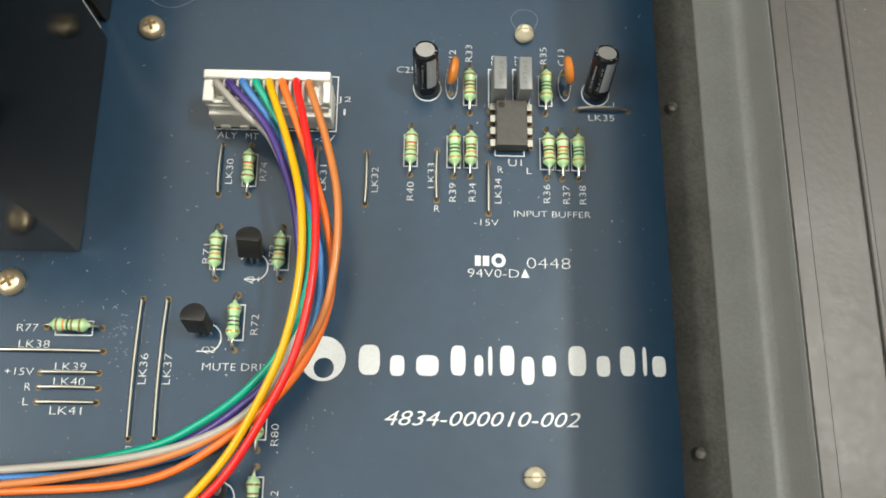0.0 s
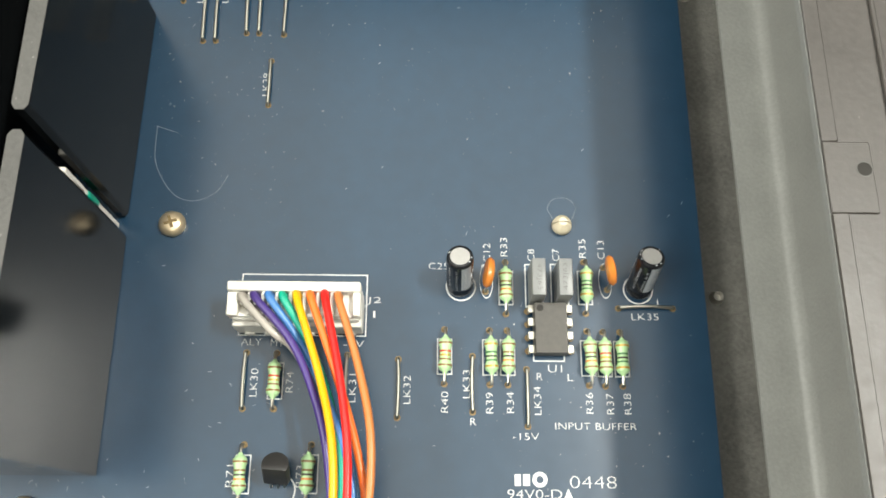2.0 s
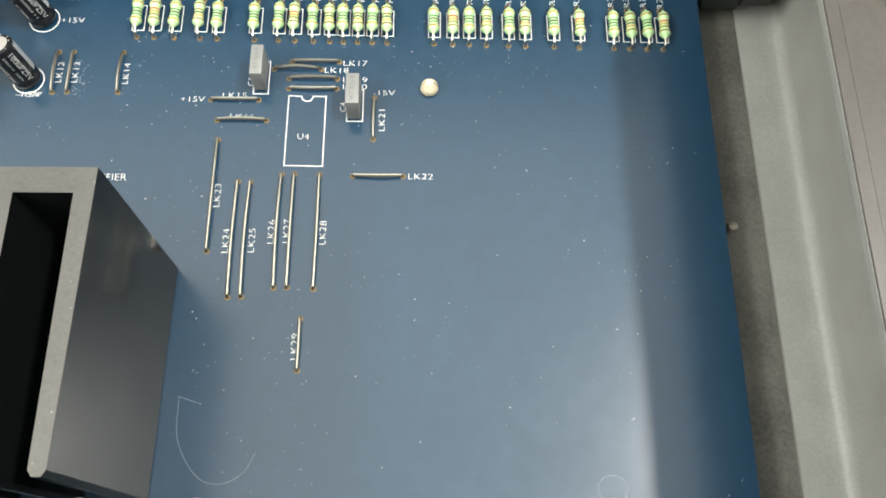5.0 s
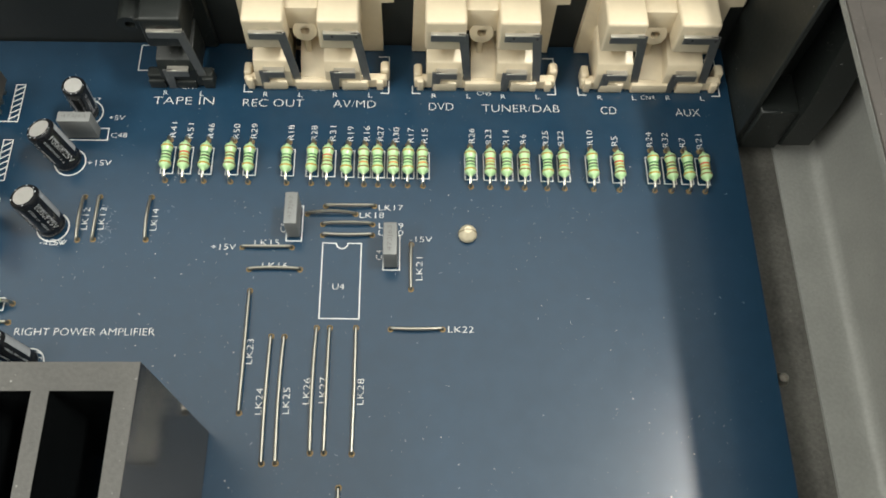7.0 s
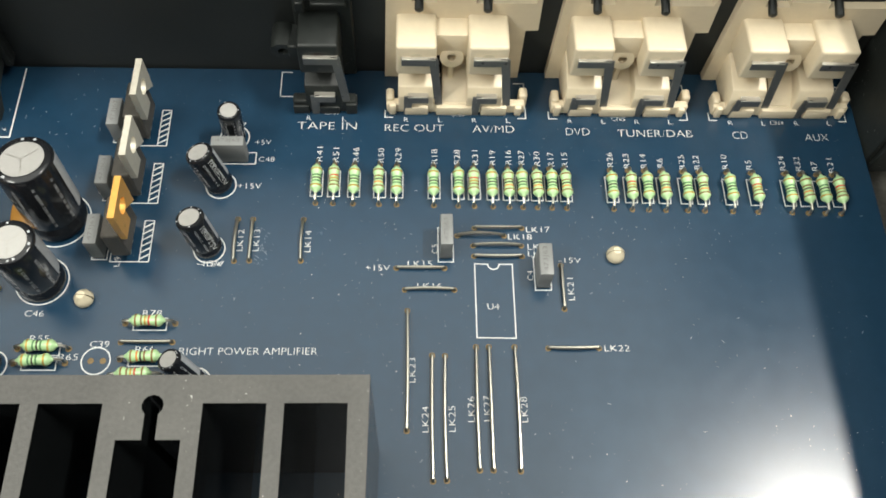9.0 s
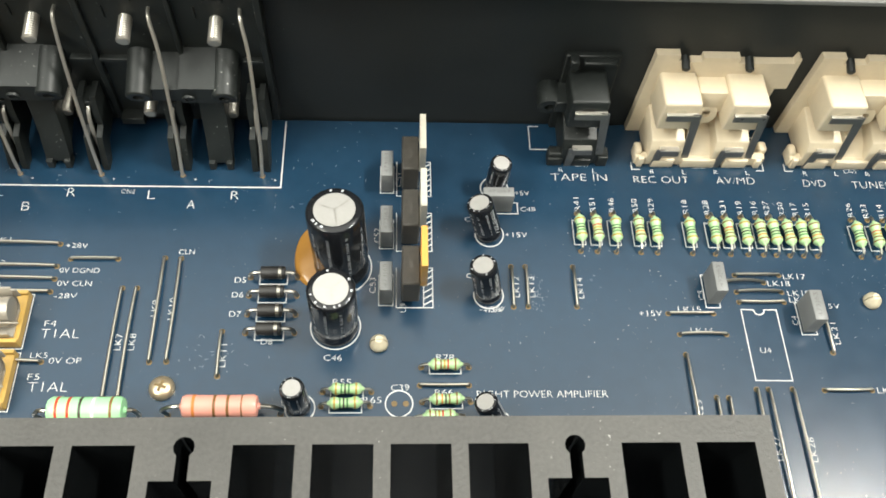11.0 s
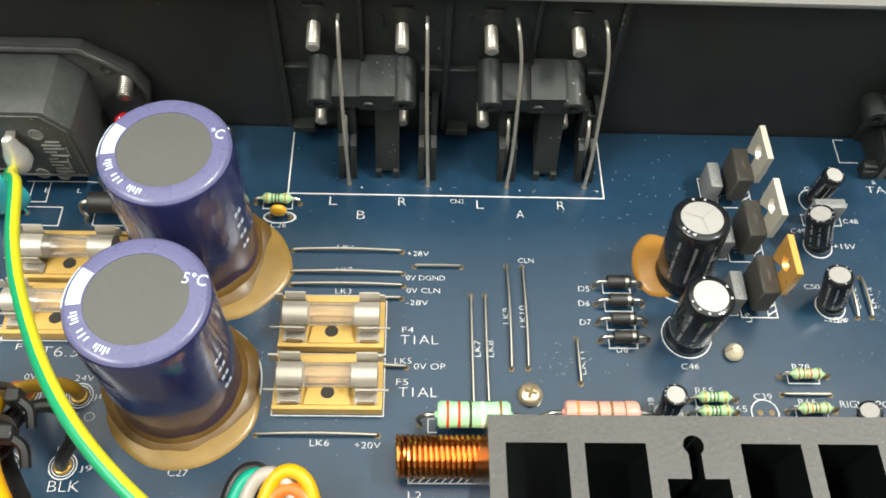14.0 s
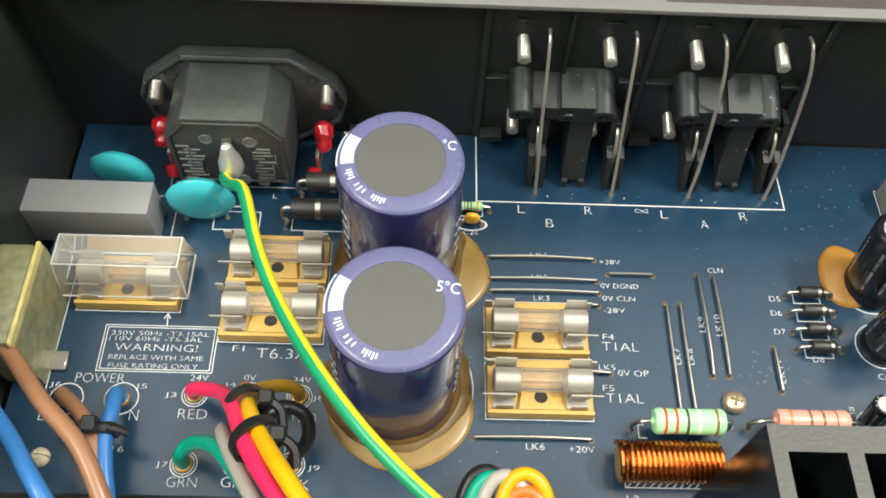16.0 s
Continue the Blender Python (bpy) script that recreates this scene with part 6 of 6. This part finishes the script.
for k in range(8):
    part("crimp", box(B(), (-9.2 + 2.43 * k - 0.5, -0.6, 7.8), (-9.2 + 2.43 * k + 0.5, 1.6, 9.9), 0.1), TIN, t)


def lead_wire(label, points, radius, paint, group, name="wire", sides=10):
    ob = part(name, tube(B(), curve_through(points, 6), radius, sides), paint)
    return tagged(ob, label, "wire", group)


g = "ribbon of coloured wires from the white plug"
lead_wire("grey wire from the white plug", [(-48.6, 89.4, 9.2), (-48.5, 88.6, 10.6)] + [(-43.3, 83.1, 10.0), (-38.8, 79.5, 8.0), (-34.2, 69.5, 8.0), (-31.7, 58.4, 9.0), (-31.0, 47.1, 9.0), (-34.2, 35.1, 10.0), (-42.4, 26.7, 8.0), (-57.4, 21.7, 6.0), (-79.7, 19.3, 5.0), (-98.0, 18.3, 5.0)], 0.71, W_GREY, g)
lead_wire("violet wire from the white plug", [(-46.2, 89.4, 9.2), (-46.1, 88.6, 10.8)] + [(-39.2, 80.6, 11.0), (-34.4, 70.1, 12.0), (-31.9, 59.5, 12.0), (-31.3, 46.9, 10.0), (-34.2, 37.4, 8.0), (-40.1, 30.6, 7.0), (-52.4, 23.4, 4.0), (-71.3, 20.0, 3.0), (-99.2, 18.6, 3.0)], 0.71, W_VIOLET, g)
lead_wire("blue wire from the white plug", [(-43.7, 89.4, 9.2), (-43.6, 88.6, 10.8)] + [(-37.6, 80.2, 9.0), (-31.8, 68.8, 10.0), (-28.0, 56.8, 11.0), (-27.8, 45.7, 11.0), (-33.0, 34.5, 8.0), (-42.7, 25.2, 6.0), (-61.5, 19.4, 4.0), (-80.0, 18.0, 4.0), (-98.4, 17.4, 4.0)], 0.71, W_BLUE, g)
lead_wire("green wire from the white plug", [(-41.3, 89.4, 9.2), (-41.2, 88.6, 10.8)] + [(-35.9, 79.7, 9.0), (-31.2, 66.6, 10.0), (-29.6, 53.7, 11.0), (-32.7, 41.9, 10.0), (-39.1, 33.5, 8.0), (-48.0, 27.0, 6.0), (-58.1, 22.8, 4.0), (-80.5, 18.8, 3.0), (-99.1, 17.9, 3.0)], 0.71, W_GREEN, g)
lead_wire("yellow wire from the white plug", [(-38.9, 89.4, 9.2), (-38.8, 88.4, 11.2)] + [(-34.0, 74.7, 14.0), (-31.0, 62.9, 17.0), (-30.5, 50.6, 18.0), (-32.7, 38.5, 17.0), (-37.4, 28.4, 14.0), (-41.6, 21.4, 12.0), (-47.5, 14.5, 11.0), (-54.9, 8.0, 9.0)], 0.71, W_YELLOW, g)
lead_wire("orange wire from the white plug", [(-36.5, 89.4, 9.2), (-36.4, 88.6, 11.0)] + [(-31.9, 76.7, 12.0), (-27.5, 63.4, 13.0), (-25.5, 52.2, 13.0), (-27.2, 42.5, 12.0), (-32.7, 33.2, 10.0), (-42.2, 24.8, 8.0), (-56.0, 17.7, 6.0), (-79.6, 15.8, 4.0), (-98.0, 15.4, 4.0)], 0.71, W_ORANGE, g)
lead_wire("red wire from the white plug", [(-34.0, 89.4, 9.2), (-33.9, 88.6, 11.2)] + [(-30.6, 74.7, 14.0), (-28.6, 62.3, 16.0), (-28.5, 49.9, 17.0), (-30.8, 37.8, 16.0), (-35.2, 28.5, 14.0), (-40.6, 19.7, 12.0), (-45.3, 14.4, 11.0), (-53.1, 7.1, 9.0)], 0.71, W_RED, g)
lead_wire("tan wire from the white plug", [(-31.6, 89.4, 9.2), (-31.5, 88.4, 11.2)] + [(-27.7, 76.9, 13.0), (-25.0, 64.8, 15.0), (-25.1, 52.6, 15.0), (-27.5, 43.2, 13.0), (-33.2, 34.9, 10.0), (-41.5, 26.9, 8.0), (-55.4, 20.8, 6.0), (-79.4, 16.9, 5.0), (-97.7, 16.5, 5.0)], 0.71, W_BROWN, g)

# ---- mains and transformer wires ----
path = curve_through([(-287.4, 219.0, 13.4), (-287.0, 216.8, 15.0), (-284.2, 211.8, 19.8), (-280.2, 206.8, 24.6), (-274.7, 190.2, 29.6), (-267.8, 175.2, 33.6), (-257.2, 158.2, 38.6), (-245.5, 145.0, 40), (-227, 130, 39)], 8)
t = thing("earth_wire", 0, 0, 0, "green and yellow earth wire soldered to the inlet", "wire")
part("sheath", tube(B(), path, 1.28, 14), W_EARTH, t)
part("stripe", tube(B(), path, 1.31, 8, (95, 235)), W_STRIPE, t, "yellow stripe")
g = "transformer wires tied in a bundle"
lead_wire("crimson wire soldered at RED", [(-289.6, 172.9, 0.3), (-289.4, 172.6, 3.2), (-287.0, 171.8, 6.0), (-281.5, 169.0, 11), (-277.4, 163.2, 19), (-271, 151, 30), (-262, 139, 36), (-250, 126, 38)], 1.5, W_PINK, g)
lead_wire("mustard wire soldered at 24V", [(-268.2, 172.9, 0.3), (-268.4, 173.0, 3.6), (-270.6, 172.6, 6.6), (-274.4, 170.0, 11), (-275.0, 165.5, 17), (-274, 160, 22)], 1.35, W_MUSTARD, g)
lead_wire("yellow wire in the tied bundle", [(-274.4, 163.5, 19.5), (-273, 160, 23.5), (-269.6, 154, 29), (-262.8, 143.9, 37), (-252, 130, 39)], 1.5, W_YELLOW, g)
lead_wire("orange wire soldered at 0V", [(-278.5, 173.2, 0.3), (-278.4, 172.6, 4.5), (-278.0, 169.0, 10), (-275.6, 161.6, 18), (-269, 150, 27), (-259, 137, 33)], 1.45, W_ORANGE, g)
lead_wire("green wire soldered at GRN", [(-289.5, 158.4, 0.3), (-289.3, 158.8, 4.2), (-286.8, 160.0, 7.4), (-281.0, 157.4, 15), (-275.0, 151.0, 22), (-266, 139, 29)], 1.45, W_GREEN, g)
lead_wire("grey wire soldered at GRY", [(-279.1, 158.6, 0.3), (-279.8, 160.4, 5.5), (-280.2, 161.5, 11.5), (-277.6, 156.5, 20), (-271.5, 146.5, 27), (-263, 134, 31)], 1.35, W_GREY, g)
lead_wire("black wire curling out of the bundle", [(-268.4, 158.6, 0.3), (-267.2, 159.2, 4.0), (-264.6, 161.4, 8.0), (-265.2, 164.6, 11.5), (-268.8, 165.6, 13.5), (-272.2, 163.0, 14.5), (-272.6, 157.5, 17.0), (-268.4, 150.6, 20.0), (-262, 143, 25), (-252, 130, 31)], 1.35, W_BLACK, g)
for x, y, z, r, way in ((-275.2, 164.2, 18.2, 3.2, (0.45, -0.72, 0.62)), (-271.0, 154.6, 26.2, 3.9, (0.5, -0.66, 0.55))):
    t = thing("cable_tie", x, y, z, "black nylon cable tie round the wires", "cable tie", "cable ties")
    q = Vector(way).to_track_quat("Z", "Y").to_matrix().to_4x4()
    bm = B()
    rings = [[bm.verts.new(q @ Vector((rr * math.cos(2 * math.pi * k / 28), 0.86 * rr * math.sin(2 * math.pi * k / 28), zz))) for k in range(28)] for rr, zz in ((r, -1.2), (r + 0.7, -1.2), (r + 0.7, 1.2), (r, 1.2))]
    for i in range(4):
        a, b = rings[i], rings[(i + 1) % 4]
        for k in range(28):
            bm.faces.new((a[k], a[(k + 1) % 28], b[(k + 1) % 28], b[k]))
    part("strap", bm, W_BLACK, t)
    part("head", box(B(), (2.6, -1.3, 1.0), (5.4, 1.5, 3.8), 0.4), W_BLACK, t)
    part("tail", tube(B(), curve_through([(4, 0, 3), (6.6, -1.6, 1.5), (7.2, -4.6, 0.0)], 4), 0.9, 6), W_BLACK, t)
g = "mains wires"
lead_wire("thick brown mains wire crossing over the board", [(-336.9, 187.9, 12.0), (-322.2, 174.9, 16.0), (-312.2, 164.0, 19.0), (-303.0, 155.3, 20.0), (-297.4, 146.3, 18.0), (-293.2, 138.2, 14.0)], 1.65, W_MAINS, g)
lead_wire("thick blue mains wire crossing over the board", [(-331.2, 172.2, 12.0), (-317.9, 158.7, 16.0), (-311.4, 151.0, 18.0), (-307.1, 145.8, 18.0), (-302.1, 138.5, 14.0)], 1.65, W_SKY, g)
lead_wire("brown mains wire soldered at the live pad", [(-315.4, 171.3, 0.3), (-315.2, 171.2, 3.0)] + [(-309.5, 166.2, 6.5), (-305.9, 161.6, 7.0), (-304.0, 155.0, 6.5), (-302.1, 147.2, 5.0)], 1.5, W_MAINS, g)
lead_wire("blue mains wire soldered at the neutral pad", [(-304.3, 171.7, 0.3), (-304.4, 171.5, 3.4)] + [(-303.3, 167.0, 6.5), (-303.3, 161.2, 7.0), (-302.0, 154.3, 6.5), (-299.9, 146.2, 5.0)], 1.5, W_SKY, g)
t = thing("cable_tie", -304.6, 162.5, 7.2, "black nylon cable tie round two mains wires", "cable tie", "cable ties")
part("strap", box(B(), (-3.4, -1.2, -2.2), (3.6, 1.2, 2.2), 0.8, 2), W_BLACK, t)
part("head", box(B(), (-2.6, -1.7, 1.8), (0.4, 1.6, 4.0), 0.4), W_BLACK, t)
part("tail", tube(B(), [(2, 0, 2.0), (4.0, -0.3, 1.4), (5.6, -0.6, 0.2)], 0.9, 8), W_BLACK, t)
g = "loop of wires beside the coil"
for k, (paint, word) in enumerate(((W_BLACK, "black"), (W_GREEN, "green"), (W_GREY, "grey"), (W_YELLOW, "yellow"), (W_ORANGE, "orange"))):
    x, y, z = ((-231.0, 153.6, 8.6), (-229.8, 152.2, 9.6), (-227.6, 152.2, 10.4), (-224.0, 152.4, 11.2), (-224.0, 149.6, 9.8))[k]
    lead_wire(word + " wire looping up beside the board edge", [(x - 6.5, y - 15, -4), (x - 5.0, y - 6, z - 4.0), (x - 2.6, y + 0.4, z - 0.6), (x + 0.8, y + 2.0, z), (x + 4.0, y - 0.6, z - 1.0), (x + 5.4, y - 7, z - 5.0), (x + 6, y - 16, -5)], 1.35, paint, g)

# ---- the small transformer by the side wall ----
t = thing("transformer", -325.6, 185.6, 0, "small varnished transformer with yellow tape edges", "transformer")
part("winding", box(B(), (-2.9, -11, 0), (4.6, 11, 19.0), 0.8, 2), FOIL, t, "lumpy varnished winding")
bm = B()
box(bm, (4.6, -11.4, 17.4), (5.6, 11.4, 19.6), 0.3)
part("cheek", bm, TAPE_YELLOW, t, "yellow taped edge")
part("bobbin", box(B(), (4.6, -11.6, 0), (5.6, 11.6, 17.4), 0.2), FOIL, t)
bm = B()
box(bm, (1.9, -8.3, 0.1), (8.9, -3.9, 1.0), 0.3)
box(bm, (3.0, -6.1, 0.1), (5.0, -10.6, 1.0), 0.1)
part("foot", bm, DULL_STEEL, t)
